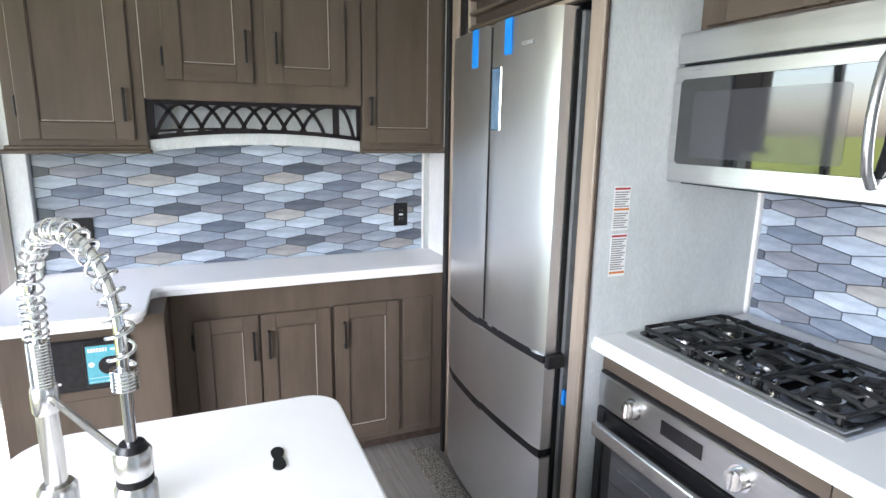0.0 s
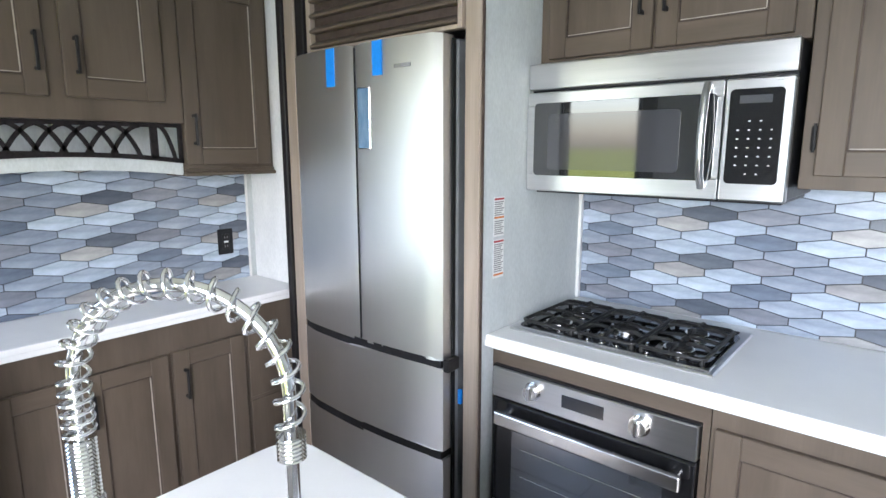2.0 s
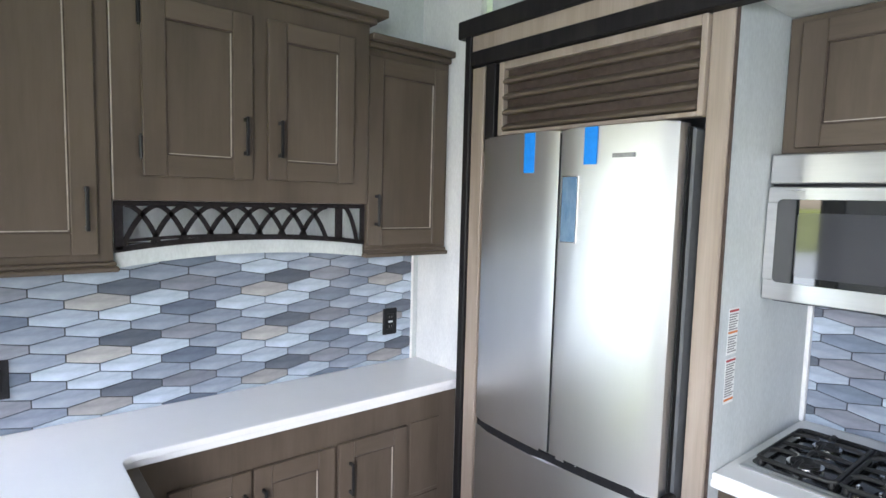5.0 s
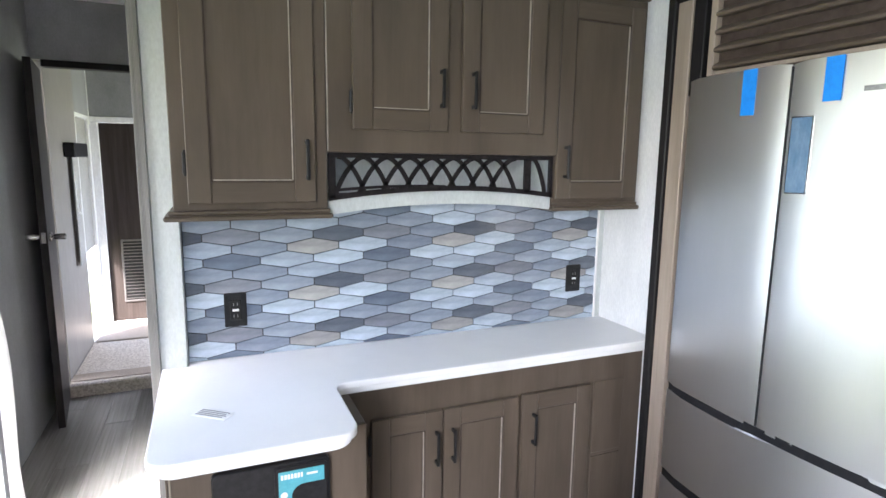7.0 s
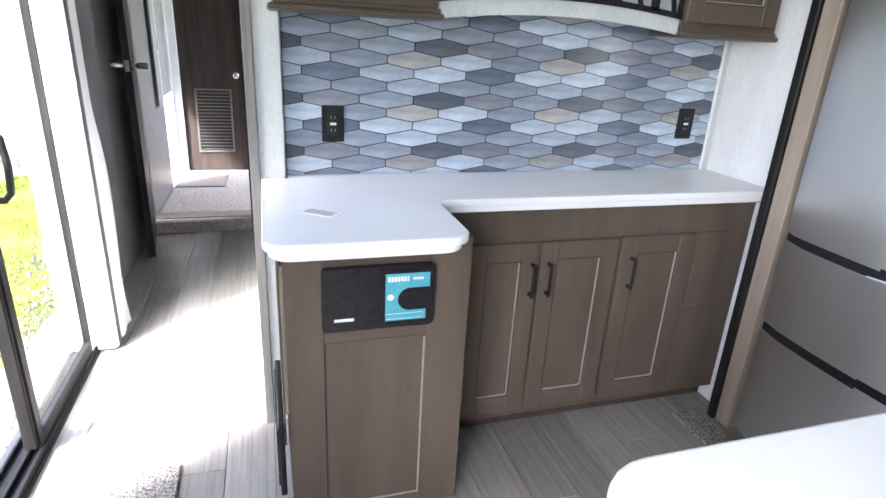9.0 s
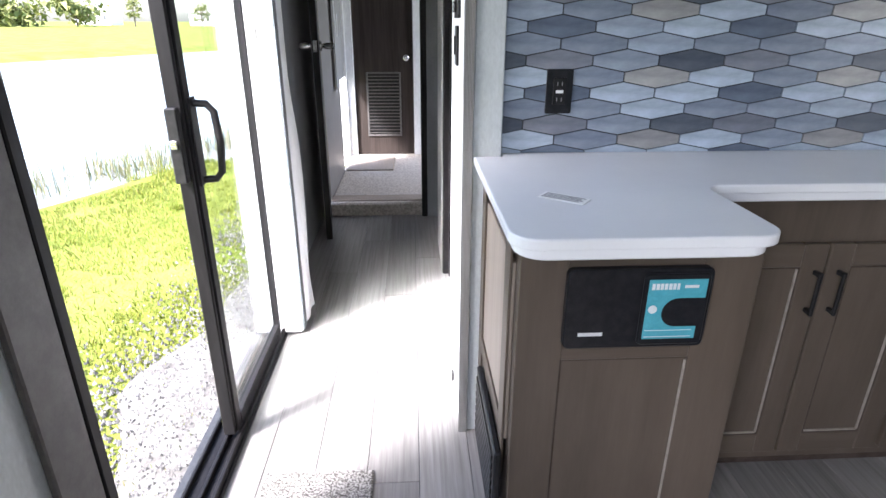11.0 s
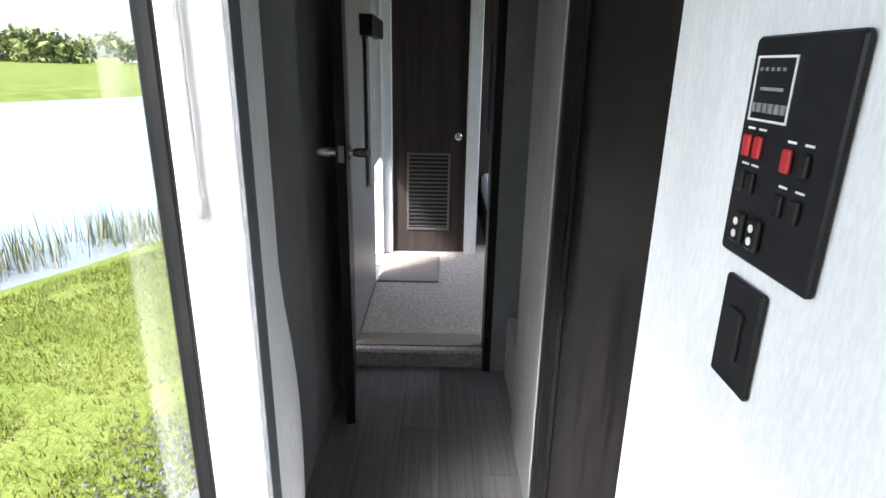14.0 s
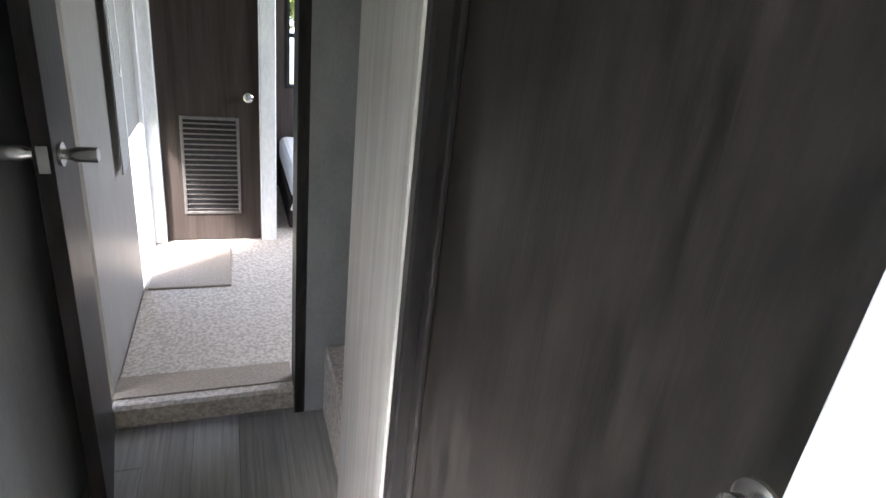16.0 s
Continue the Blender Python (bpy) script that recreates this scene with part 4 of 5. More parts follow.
part("control_panel", extrude_outline(rounded(-0.664, -0.538, 1.412, 1.655, 0.012), 0.003, face_x(1.2445, 0, 0), 0.001), GLOSS, mo, "black key panel")
part("display", box((1.2438, 0.565, 1.618), (1.2446, 0.640, 1.638), 0), OVENGLASS, mo, "dim grey display")
for r in range(7):
    for c in range(4):
        if r == 0 and c in (0, 3) or r == 6 and c in (0, 3):
            continue
        yk = 0.640 - 0.026 * c
        part("key_mark", box((1.2436, yk - 0.004, 1.437 + 0.0225 * r), (1.2446, yk + 0.001, 1.4395 + 0.0225 * r), 0), PAPER, mo)
part("underside", box((1.29, 0.53, 1.358), (1.65, 1.265, 1.372), 0.002), PLASTIC, mo)

um = thing("wall_cabinet", (1.48, 0.9, 1.78), "taupe double-door cabinet above the microwave", "cabinet", "range wall cabinets")
part("body", box((1.325, 0.508, 1.776), (1.66, 1.282, 2.155), 0.002), WOOD, um)
EU = face_x(1.325, 0, 0)
shaker(um, EU, -1.245, -0.905, 1.792, 2.135, (-0.935, 1.945))
shaker(um, EU, -0.895, -0.545, 1.792, 2.135, (-0.865, 1.945))
ur = thing("wall_cabinet", (1.48, 0.0, 1.4), "tall taupe wall cabinets along the range wall", "cabinet", "range wall cabinets")
part("body", box((1.325, -0.955, 1.40), (1.66, 0.504, 2.155), 0.002), WOOD, ur)
for y1, y0, gx in ((0.47, 0.06, None), (0.04, -0.37, -0.005), (-0.39, -0.80, 0.76)):
    shaker(ur, EU, -y1, -y0, 1.435, 2.135, (gx, 1.56) if gx is not None else None, (-0.478, 1.53, 2.05) if gx is None else None)

# ---------- island with sink and faucet ----------
il = thing("island", (-0.2, 0.55, 0), "white-topped kitchen island with rounded corners", "island")
part("base", box((-0.29, 0.42, 0.0), (0.16, 1.13, 0.868), 0.004), WOOD, il)
part("worktop", extrude_outline(rounded(-0.36, 0.243, 0.36, 1.205, (0.02, 0.02, 0.07, 0.09)), 0.042, FLAT @ pose(0, 0.868, 0), 0.006, 2), COUNTER, il)
def pull_tab(x, y, turn, label):
    """A thin black waisted cover lying on the worktop."""
    t = thing("pull_tab", (x, y, 0.911), label, "cover", "island covers")
    prof = [(0.03 * math.cos(a) * (1.25 if abs(math.cos(a)) > 0.5 else 1), 0.013 * math.sin(a)) for a in [radians(15 * k) for k in range(24)]]
    prof = [(u, v * (0.55 + 0.75 * min(1, abs(u) / 0.028))) for u, v in prof]
    part("cover", extrude_outline(prof, 0.003, pose(x, y, 0.910, 0, 0, turn) @ FLAT), RUBBER, t)


pull_tab(0.09, 0.966, 88, "black waisted cover lying on the white island")
pull_tab(0.074, 0.710, 88, "second black waisted cover nearer the island edge")

fa = thing("spring_faucet", (-0.235, 0.885, 0.91), "chrome pull-down faucet with an open coil spring", "faucet")
FX, FY = -0.226, 0.885
SX, SY = -0.100, 0.697
part("base", tube([(FX, FY, 0.91), (FX, FY, 0.918), (FX, FY, 0.925), (FX, FY, 0.985), (FX, FY, 0.992)], [0.030, 0.030, 0.026, 0.026, 0.021], 24), NICKEL, fa, "", 40)
part("column", tube([(FX, FY, 0.985), (FX, FY, 1.112)], 0.0145, 24), NICKEL, fa, "", 40)
part("collar", tube([(FX, FY, 1.104), (FX, FY, 1.108), (FX, FY, 1.14), (FX, FY, 1.144)], [0.0155, 0.0172, 0.0172, 0.0155], 24), NICKEL, fa, "", 40)
part("ribbed_sleeve", tube([(FX, FY, 1.144 + 0.0022 * k) for k in range(31)], [0.0125 if k % 2 else 0.0146 for k in range(31)], 20), CHROME, fa, "close-wound lower spring", 60)
mid = ((FX + SX) / 2, (FY + SY) / 2)
span = math.hypot(SX - FX, SY - FY)
ux, uy = (SX - FX) / span, (SY - FY) / span


def hose(s):
    """Centre line of the hose: up, over the arch and down to the spray head (s from 0 to 1)."""
    if s < 0.2:
        return Vector((FX, FY, 1.21 + (s / 0.2) * 0.06))
    if s < 0.8:
        a = math.pi * (1 - (s - 0.2) / 0.6)
        return Vector((mid[0] + ux * span / 2 * math.cos(a), mid[1] + uy * span / 2 * math.cos(a), 1.27 + 0.105 * math.sin(a)))
    return Vector((SX, SY, 1.27 - (s - 0.8) / 0.2 * 0.14))


part("hose", tube([hose(k / 60) for k in range(61)], 0.0068, 12), CHROME, fa, "braided steel hose", 40)
side = Vector((-uy, ux, 0))
coil = []
turns, steps = 23, 23 * 14
for k in range(steps + 1):
    s = 0.86 * k / steps
    c, d = hose(s), (hose(min(s + 0.01, 1)) - hose(max(s - 0.01, 0))).normalized()
    up = d.cross(side).normalized()
    a = 2 * math.pi * turns * k / steps
    coil.append(c + 0.0142 * (side * math.cos(a) + up * math.sin(a)))
part("coil_spring", tube(coil, 0.0023, 7), CHROME, fa, "open chrome coil spring", 60)
part("spring_end", tube([hose(0.86) - Vector((0, 0, 0.0042 * k / 2)) for k in range(13)], [0.0122 if k % 2 else 0.0146 for k in range(13)], 18), CHROME, fa, "", 60)
part("support_arm", rod((FX + ux * 0.02, FY + uy * 0.02, 1.130), (SX - ux * 0.018, SY - uy * 0.018, 1.108), 0.0046, 12), NICKEL, fa, "", 40)
part("holder", tube([(SX, SY, 1.090), (SX, SY, 1.094), (SX, SY, 1.122), (SX, SY, 1.126)], [0.0185, 0.021, 0.021, 0.0185], 20), NICKEL, fa, "", 40)
part("holder_clip", tube([(SX, SY, 1.126), (SX, SY, 1.134)], [0.018, 0.014], 16), PLASTIC, fa, "", 40)
sh = part("spray_head", tube([(SX, SY, 1.084), (SX, SY, 1.078), (SX, SY, 0.985), (SX, SY, 0.968), (SX, SY, 0.962)], [0.019, 0.0235, 0.0235, 0.026, 0.024], 24), NICKEL, fa, "", 40)
part("head_seal", tube([(SX, SY, 1.083), (SX, SY, 1.091)], 0.0205, 20), RUBBER, sh, "", 40)
bd = Vector((-0.35, -0.94, 0)).normalized()
for z in (1.045, 1.018):
    part("button", rod(Vector((SX, SY, z)) + bd * 0.019, Vector((SX, SY, z)) + bd * 0.0255, 0.0085, 14), RUBBER, sh, "black spray button", 40)
ld = Vector((0.75, -0.66, 0)).normalized()
lev = part("valve", tube([Vector((FX, FY, 0.952)) + ld * 0.02, Vector((FX, FY, 0.954)) + ld * 0.075], 0.0165, 18), NICKEL, fa, "", 40)
part("lever", tube([Vector((FX, FY, 0.958)) + ld * 0.072, Vector((FX, FY, 0.97)) + ld * 0.09, Vector((FX, FY, 0.99)) + ld * 0.115], [0.006, 0.005, 0.0045], 10), NICKEL, lev, "", 40)
part("hot_mark", rod(Vector((FX, FY, 0.954)) + ld * 0.062 + bd * 0.0158, Vector((FX, FY, 0.954)) + ld * 0.062 + bd * 0.0175, 0.003, 10), RED, lev)

# ---------- sliding door ----------
sd = thing("door_1", (-1.5, 2.63, 0), "dark bronze sliding glass door standing half open", "sliding door")
sd["kind"] = "structure"
part("track", join(box((-1.515, 1.955, -0.02), (-1.405, 3.238, 0.012), 0.003), box((-1.425, 1.955, 0.0), (-1.413, 3.238, 0.032), 0.002), box((-1.462, 1.955, 0.0), (-1.452, 3.238, 0.03), 0.002), box((-1.51, 1.955, 0.0), (-1.50, 3.238, 0.03), 0.002)), BRONZE, sd, "dark sill track")
part("head_frame", box((-1.53, 1.955, 2.02), (-1.41, 3.238, 2.06), 0.003), BRONZE, sd)
part("jamb", box((-1.53, 1.955, 0.0), (-1.45, 1.985, 2.02), 0.003), BRONZE, sd)
part("casing", box((-1.468, 1.845, 0.0), (-1.452, 1.953, 2.1), 0.003), GREYBROWN, sd, "grey-brown interior casing")


def sash(x, y0, y1, st=0.04):
    s = part("sash", join(box((x - 0.015, y0, 0.034), (x + 0.015, y0 + st, 2.015), 0.003), box((x - 0.015, y1 - 0.014, 0.034), (x + 0.015, y1, 2.015), 0.002), box((x - 0.015, y0 + st, 0.034), (x + 0.015, y1 - 0.014, 0.075), 0.003), box((x - 0.015, y0 + st, 1.965), (x + 0.015, y1 - 0.014, 2.015), 0.003)), BRONZE, sd, "dark metal sash")
    g = part("pane", box((x - 0.002, y0 + st - 0.005, 0.07), (x + 0.002, y1 - 0.01, 1.97)), PANE, s, "clear glass pane")
    g.visible_shadow = False
    return s


s1 = sash(-1.438, 2.575, 3.206)
part("edge_fin", box((-1.465, 2.558, 0.034), (-1.428, 2.575, 2.015), 0.003), BRONZE, s1)
part("door_pull", tube([(-1.423, 2.612, 0.85), (-1.385, 2.612, 0.852), (-1.368, 2.612, 0.872), (-1.362, 2.612, 0.95), (-1.368, 2.612, 1.03), (-1.385, 2.612, 1.05), (-1.423, 2.612, 1.052)], 0.010, 10), BLACK, s1, "black D-shaped pull", 40)
part("pull_plate", box((-1.424, 2.585, 0.835), (-1.417, 2.632, 1.068), 0.003), BLACK, s1)
part("latch", box((-1.46, 2.525, 0.86), (-1.43, 2.55, 1.05), 0.003), BLACK, s1)
part("latch_lever", box((-1.455, 2.518, 0.95), (-1.438, 2.527, 0.972), 0.002), NICKEL, s1)
bl = thing("blind_wand", (-1.398, 3.224, 1.19), "slim grey blind wand hanging beside the door", "blind wand")
part("rod", rod((-1.398, 3.224, 1.21), (-1.405, 3.222, 2.25), 0.004, 10), GREYTRIM, bl, "", 40)
part("tip", tube([(-1.398, 3.224, 1.19), (-1.398, 3.224, 1.195), (-1.398, 3.224, 1.22), (-1.398, 3.224, 1.225)], [0.004, 0.007, 0.007, 0.005], 10), GREYTRIM, bl, "", 40)
bs = thing("hanging_blind", (-1.33, 3.31, 0), "pale grey hanging fabric panel, curled at its foot", "blind")
skins = []
bm = bmesh.new()
for off in (0.0, 0.004):
    rows_ = []
    for k in range(31):
        z = 0.03 + 2.40 * (k / 30) ** 1.5
        low = max(0.0, 1 - z / 1.0)
        rows_.append([bm.verts.new((-1.336 + off + 0.06 * low * (j / 8) * (1 + math.sin(2.4 * j / 8 + 3 * low)), 3.291 + (0.10 + 0.07 * low ** 0.7) * j / 8, z)) for j in range(9)])
    skins.append(rows_)
for rows_ in skins:
    for a, c in zip(rows_, rows_[1:]):
        for j in range(8):
            bm.faces.new((a[j], a[j + 1], c[j + 1], c[j]))
for k in range(30):
    for j in (0, 8):
        bm.faces.new((skins[0][k][j], skins[0][k + 1][j], skins[1][k + 1][j], skins[1][k][j]))
for j in range(8):
    for k in (0, 30):
        bm.faces.new((skins[0][k][j], skins[0][k][j + 1], skins[1][k][j + 1], skins[1][k][j]))
part("cloth", bm, BLIND, bs, "", 50)
part("hem", box((-1.337, 3.2395, 0.02), (-1.3295, 3.290, CEILZ - 0.02), 0.001), STEEL_DARK, bs, "dark grey edge strip")

# ---------- hall ----------
hp = thing("control_panel", (-0.715, 2.83, 1.26), "black trailer control panel with red and black rocker switches", "control panel")
mc = pose(-0.7155, 2.835, 0, 0, 0, -90)            # front looks along -x; local x towards -y
part("plate", extrude_outline(rounded(-0.072, 0.072, 1.258, 1.462, 0.006), 0.008, mc @ pose(0, -0.008, 0), 0.002), PLASTIC, hp)
mc2 = mc @ pose(0, -0.0085, 0)
part("monitor_frame", join(*[extrude_outline(rounded(a, c, d, e, 0.0), 0.001, mc2 @ pose(0, -0.001, 0)) for a, c, d, e in ((-0.062, 0.0, 1.443, 1.445), (-0.062, 0.0, 1.388, 1.390), (-0.062, -0.060, 1.390, 1.443), (-0.002, 0.0, 1.390, 1.443))]), PAPER, hp)
for k in range(6):
    plaque("button", -0.057 + 0.0095 * k, -0.051 + 0.0095 * k, 1.396, 1.404, INK, hp, mc2, 0.002)
plaque("text_bar", -0.05, -0.014, 1.415, 1.418, INK, hp, mc2, 0.0006)
for k in range(5):
    plaque("lamp", -0.055 + 0.009 * k, -0.051 + 0.009 * k, 1.432, 1.435, INK, hp, mc2, 0.001)
for x, z, c in ((-0.052, 1.355, RED), (-0.033, 1.355, RED), (0.014, 1.350, RED), (0.038, 1.350, BLACK), (-0.052, 1.322, BLACK), (-0.035, 1.322, BLACK), (0.014, 1.312, BLACK), (0.038, 1.312, BLACK)):
    part("rocker_switch", box((x - 0.006, -0.0045, z), (x + 0.006, 0, z + 0.020), 0.0015, mc2), c, hp)
    plaque("text_bar", x - 0.006, x + 0.006, z + 0.025, z + 0.027, PAPER, hp, mc2, 0.0005)
for x in (-0.04, -0.012):
    part("rocker_switch", box((x - 0.010, -0.006, 1.273), (x + 0.010, 0, 1.303), 0.002, mc2), BLACK, hp)
    for z in (1.282, 1.294):
        part("mark", extrude_outline([(x + 0.004 * math.cos(a), z + 0.004 * math.sin(a)) for a in [radians(45 * k) for k in range(8)]], 0.0006, mc2 @ pose(0, -0.0066, 0)), PAPER, hp)
sw = thing("wall_switch", (-0.715, 2.853, 1.13), "black single wall switch on the white hall wall", "switch")
msw = pose(-0.7155, 2.853, 0, 0, 0, -90)
part("plate", extrude_outline(rounded(-0.034, 0.034, 1.128, 1.238, 0.004), 0.007, msw @ pose(0, -0.007, 0), 0.002), PLASTIC, sw)
part("rocker", box((-0.013, -0.012, 1.158), (0.013, -0.006, 1.21), 0.002, msw), BLACK, sw)
th = thing("thermostat", (-0.715, 2.87, 1.51), "black wall thermostat above the control panel", "thermostat")
mth = pose(-0.7155, 2.865, 0, 0, 0, -90)
part("housing", extrude_outline(rounded(-0.055, 0.055, 1.512, 1.61, 0.012), 0.022, mth @ pose(0, -0.022, 0), 0.004), PLASTIC, th)
part("screen", box((-0.035, -0.0235, 1.545), (0.035, -0.0215, 1.59), 0.001, mth), GLOSS, th)
for name, y0, y1, z0, z1, band, txt, lab in (("caution_label", 2.66, 2.73, 1.400, 1.457, YELLOW, "CAUTION", "white sticker headed by a yellow caution band"), ("warning_label", 2.66, 2.728, 1.372, 1.409, ORANGE, "WARNING", "small sticker headed by an orange warning band")):
    st = thing(name, (-0.715, y0, z0), lab, "label")
    ms = pose(-0.7155, 0, 0, 0, 0, -90)
    z1b = z1 if band is YELLOW else 1.412
    z0b = 1.416 if band is YELLOW else 1.386
    plaque("sheet", -y1, -y0, z0b, z1b, PAPER, st, ms, 0.0008)
    plaque("band", -y1 + 0.001, -y0 - 0.001, z1b - 0.014, z1b - 0.001, band, st, ms @ pose(0, -0.0008, 0), 0.0006)
    lettering(txt, 0.011, BLACK, st, ms @ pose(-(y0 + y1) / 2, -0.0014, z1b - 0.0115))
    for k in range(3 if band is YELLOW else 1):
        zz = z1b - 0.019 - 0.006 * k
        plaque("text_bar", -y1 + 0.003, -y0 - 0.006 - 0.004 * (k % 2), zz - 0.002, zz, INK, st, ms @ pose(0, -0.0008, 0), 0.0005)
st = thing("red_label", (-0.715, 2.69, 1.32), "white sticker with a red border", "label")
ms = pose(-0.7155, 0, 0, 0, 0, -90)
plaque("border", -2.709, -2.672, 1.336, 1.376, RED, st, ms, 0.0008)
plaque("sheet", -2.7065, -2.6745, 1.3385, 1.3735, PAPER, st, ms @ pose(0, -0.0008, 0), 0.0006)
for k in range(4):
    plaque("text_bar", -2.702, -2.680, 1.364 - 0.007 * k, 1.3652 - 0.007 * k, RED, st, ms @ pose(0, -0.0014, 0), 0.0004)

bd_ = thing("door_2", (-0.59, 3.5, 0), "closed dark espresso wood-grain bathroom door", "door")
bd_["kind"] = "structure"
part("leaf", box((-0.665, 3.07, 0.012), (-0.63, 3.828, 2.02), 0.003), DARKDOOR, bd_)
part("stop", box((-0.678, 3.790, 0.0), (-0.665, 3.828, 2.02), 0.004), BLACK_TRIM, bd_)
KY, KZ = 3.155, 1.21
kn = part("door_knob", tube([(-0.665, KY, KZ), (-0.674, KY, KZ), (-0.679, KY, KZ), (-0.689, KY, KZ), (-0.694, KY, KZ)], [0.008, 0.008, 0.014, 0.015, 0.010], 20), NICKEL, bd_, "satin door knob", 40)
part("rose", tube([(-0.665, KY, KZ), (-0.668, KY, KZ), (-0.670, KY, KZ)], [0.022, 0.021, 0.016], 24), NICKEL, kn, "", 40)

od = thing("door_3", (-1.36, 4.65, 0), "dark hall door swung open against the wall", "door")
od["kind"] = "structure"
part("leaf", box((-0.018, 0, 0.015), (0.018, 0.51, 2.08), 0.002, pose(-1.370, 4.335, 0, 0, 0, 8)), DARKDOOR, od)
for s, x in ((-1, -1.388), (1, -1.352)):
    k_ = part("lever_handle", tube([(x, 4.385, 1.125), (x + s * 0.022, 4.385, 1.125), (x + s * 0.030, 4.385, 1.125), (x + s * 0.075, 4.385, 1.125)], [0.011, 0.013, 0.017, 0.018], 14), NICKEL, od, "satin door knob", 40)
    part("rose", rod((x, 4.385, 1.125), (x + s * 0.008, 4.385, 1.125), 0.027, 18), NICKEL, k_, "", 40)
part("latch_plate", box((-1.381, 4.332, 1.095), (-1.359, 4.3355, 1.155), 0.0005), NICKEL, od)

fd = thing("door_4", (-1.1, 6.38, 0.09), "brown closet door with a louvred grille and chrome knob", "door")
fd["kind"] = "structure"
part("leaf", box((-1.368, 6.38, 0.095), (-0.845, 6.412, 1.85), 0.002), FARDOOR, fd)
part("head_trim", box((-1.43, 6.352, 1.852), (-0.842, 6.40, 1.90), 0.003), TRIM, fd)
part("hinge_jamb", box((-1.43, 6.345, 0.09), (-1.37, 6.40, 1.852), 0.003), TRIM, fd, "white jamb")
gl = part("louvre_frame", join(box((-1.266, 6.368, 0.263), (-1.25, 6.3805, 0.832), 0.002), box((-0.972, 6.368, 0.263), (-0.956, 6.3805, 0.832), 0.002), box((-1.25, 6.368, 0.263), (-0.972, 6.3805, 0.279), 0.002), box((-1.25, 6.368, 0.816), (-0.972, 6.3805, 0.832), 0.002)), GREYBROWN, fd, "grey louvre frame")
# black sheet paints the shade in the closet louvre's gaps
part("louvre_back", box((-1.25, 6.377, 0.279), (-0.972, 6.3795, 0.816)), BLACK, fd)
for k in range(18):
    z = 0.284 + 0.0296 * k
    part("slat", box((-1.252, -0.0012, -0.006), (-0.97, 0.0012, 0.006), 0, pose(0, 6.371, z + 0.008, 40)), GREYBROWN, gl)
k_ = part("knob", tube([(-0.905, 6.38, 0.955), (-0.905, 6.355, 0.955), (-0.905, 6.345, 0.955), (-0.905, 6.328, 0.955), (-0.905, 6.322, 0.955)], [0.010, 0.011, 0.024, 0.026, 0.018], 18), CHROME, fd, "chrome ball knob", 50)

structure("trim_carpet_bar", box((-1.43, 4.885, 0.088), (-0.80, 5.02, 0.094), 0.002), MATC, "flat tan carpet binding at the step")
# side door of the bedroom, with a roller shade
bdoor = thing("door_5", (-1.45, 6.05, 0.09), "narrow glazed side door with a half-drawn shade", "door")
bdoor["kind"] = "structure"
part("door_frame", join(box((-1.515, 5.772, 0.09), (-1.432, 5.80, 1.9), 0.002), box((-1.515, 6.30, 0.09), (-1.432, 6.328, 1.9), 0.002), box((-1.515, 5.80, 1.87), (-1.432, 6.30, 1.9), 0.002)), TRIM, bdoor)
part("shade", box((-1.455, 5.80, 0.80), (-1.452, 6.30, 1.87)), GREY_FABRIC, bdoor, "grey-green shade")
bx = thing("shade_box", (-1.40, 5.45, 1.55), "dark roller-shade cassette with a hanging grey cloth", "blind")
part("cassette", box((-1.43, 5.30, 1.56), (-1.36, 5.76, 1.66), 0.006), PLASTIC, bx)
part("cloth", box((-1.405, 5.40, 0.78), (-1.40, 5.56, 1.56), 0.001), GREY_FABRIC, bx)
part("cord", tube([(-1.39, 5.36, 1.56), (-1.388, 5.365, 1.3), (-1.385, 5.40, 1.17), (-1.385, 5.45, 1.15), (-1.388, 5.50, 1.18), (-1.39, 5.53, 1.3)], 0.002, 6), TRIM, bx, "", 50)
ms_ = thing("carpet_mat", (-1.215, 6.0, 0.09), "small tan carpet mat on the bedroom carpet", "mat")
part("carpet_piece", box((-1.410, 5.745, 0.088), (-1.022, 6.25, 0.102), 0.004), MATC, ms_)
dm = thing("door_mat", (-1.14, 2.2, 0), "speckled loop-pile mat inside the sliding door", "mat", "speckled mats")
part("carpet_piece", box((-1.305, 1.95, 0.0), (-0.985, 2.415, 0.013), 0.005), LOOP, dm)
fm = thing("door_mat", (0.9, 2.0, 0), "speckled loop-pile mat in front of the refrigerator", "mat", "speckled mats")
part("carpet_piece", box((0.81, 1.62, 0.0), (0.93, 2.29, 0.013), 0.005), LOOP, fm)
sb = thing("storage_ledge", (-0.65, 4.58, 0.0), "dark carpeted ledge box in the hall recess", "ledge")
part("box", box((-0.692, 4.36, 0.0), (-0.602, 4.79, 0.30), 0.006), CARPET, sb)
bedo = thing("bed", (-0.2, 6.9, 0.09), "bed with white linen hanging over its corner", "bed")
part("platform", box((-0.66, 6.55, 0.09), (0.58, 7.48, 0.30), 0.01), FARDOOR, bedo)
part("mattress", box((-0.655, 6.50, 0.30), (0.58, 7.48, 0.50), 0.05, None, 3), LINEN, bedo)
part("sheet_corner", extrude_outline([(-0.66, 0.24), (-0.52, 0.16), (-0.50, 0.50), (-0.56, 0.51)], 0.008, pose(0, 6.488, 0), 0.002), LINEN, bedo)
tp = thing("floor_vent_cap", (-0.725, 3.05, 0.06), "white rounded corner cap with a small dark clip", "cap")
part("cap", tube([(-0.716, 2.90, 0.075), (-0.728, 2.90, 0.075), (-0.736, 2.90, 0.075)], [0.03, 0.028, 0.012], 16), TRIM, tp, "", 50)
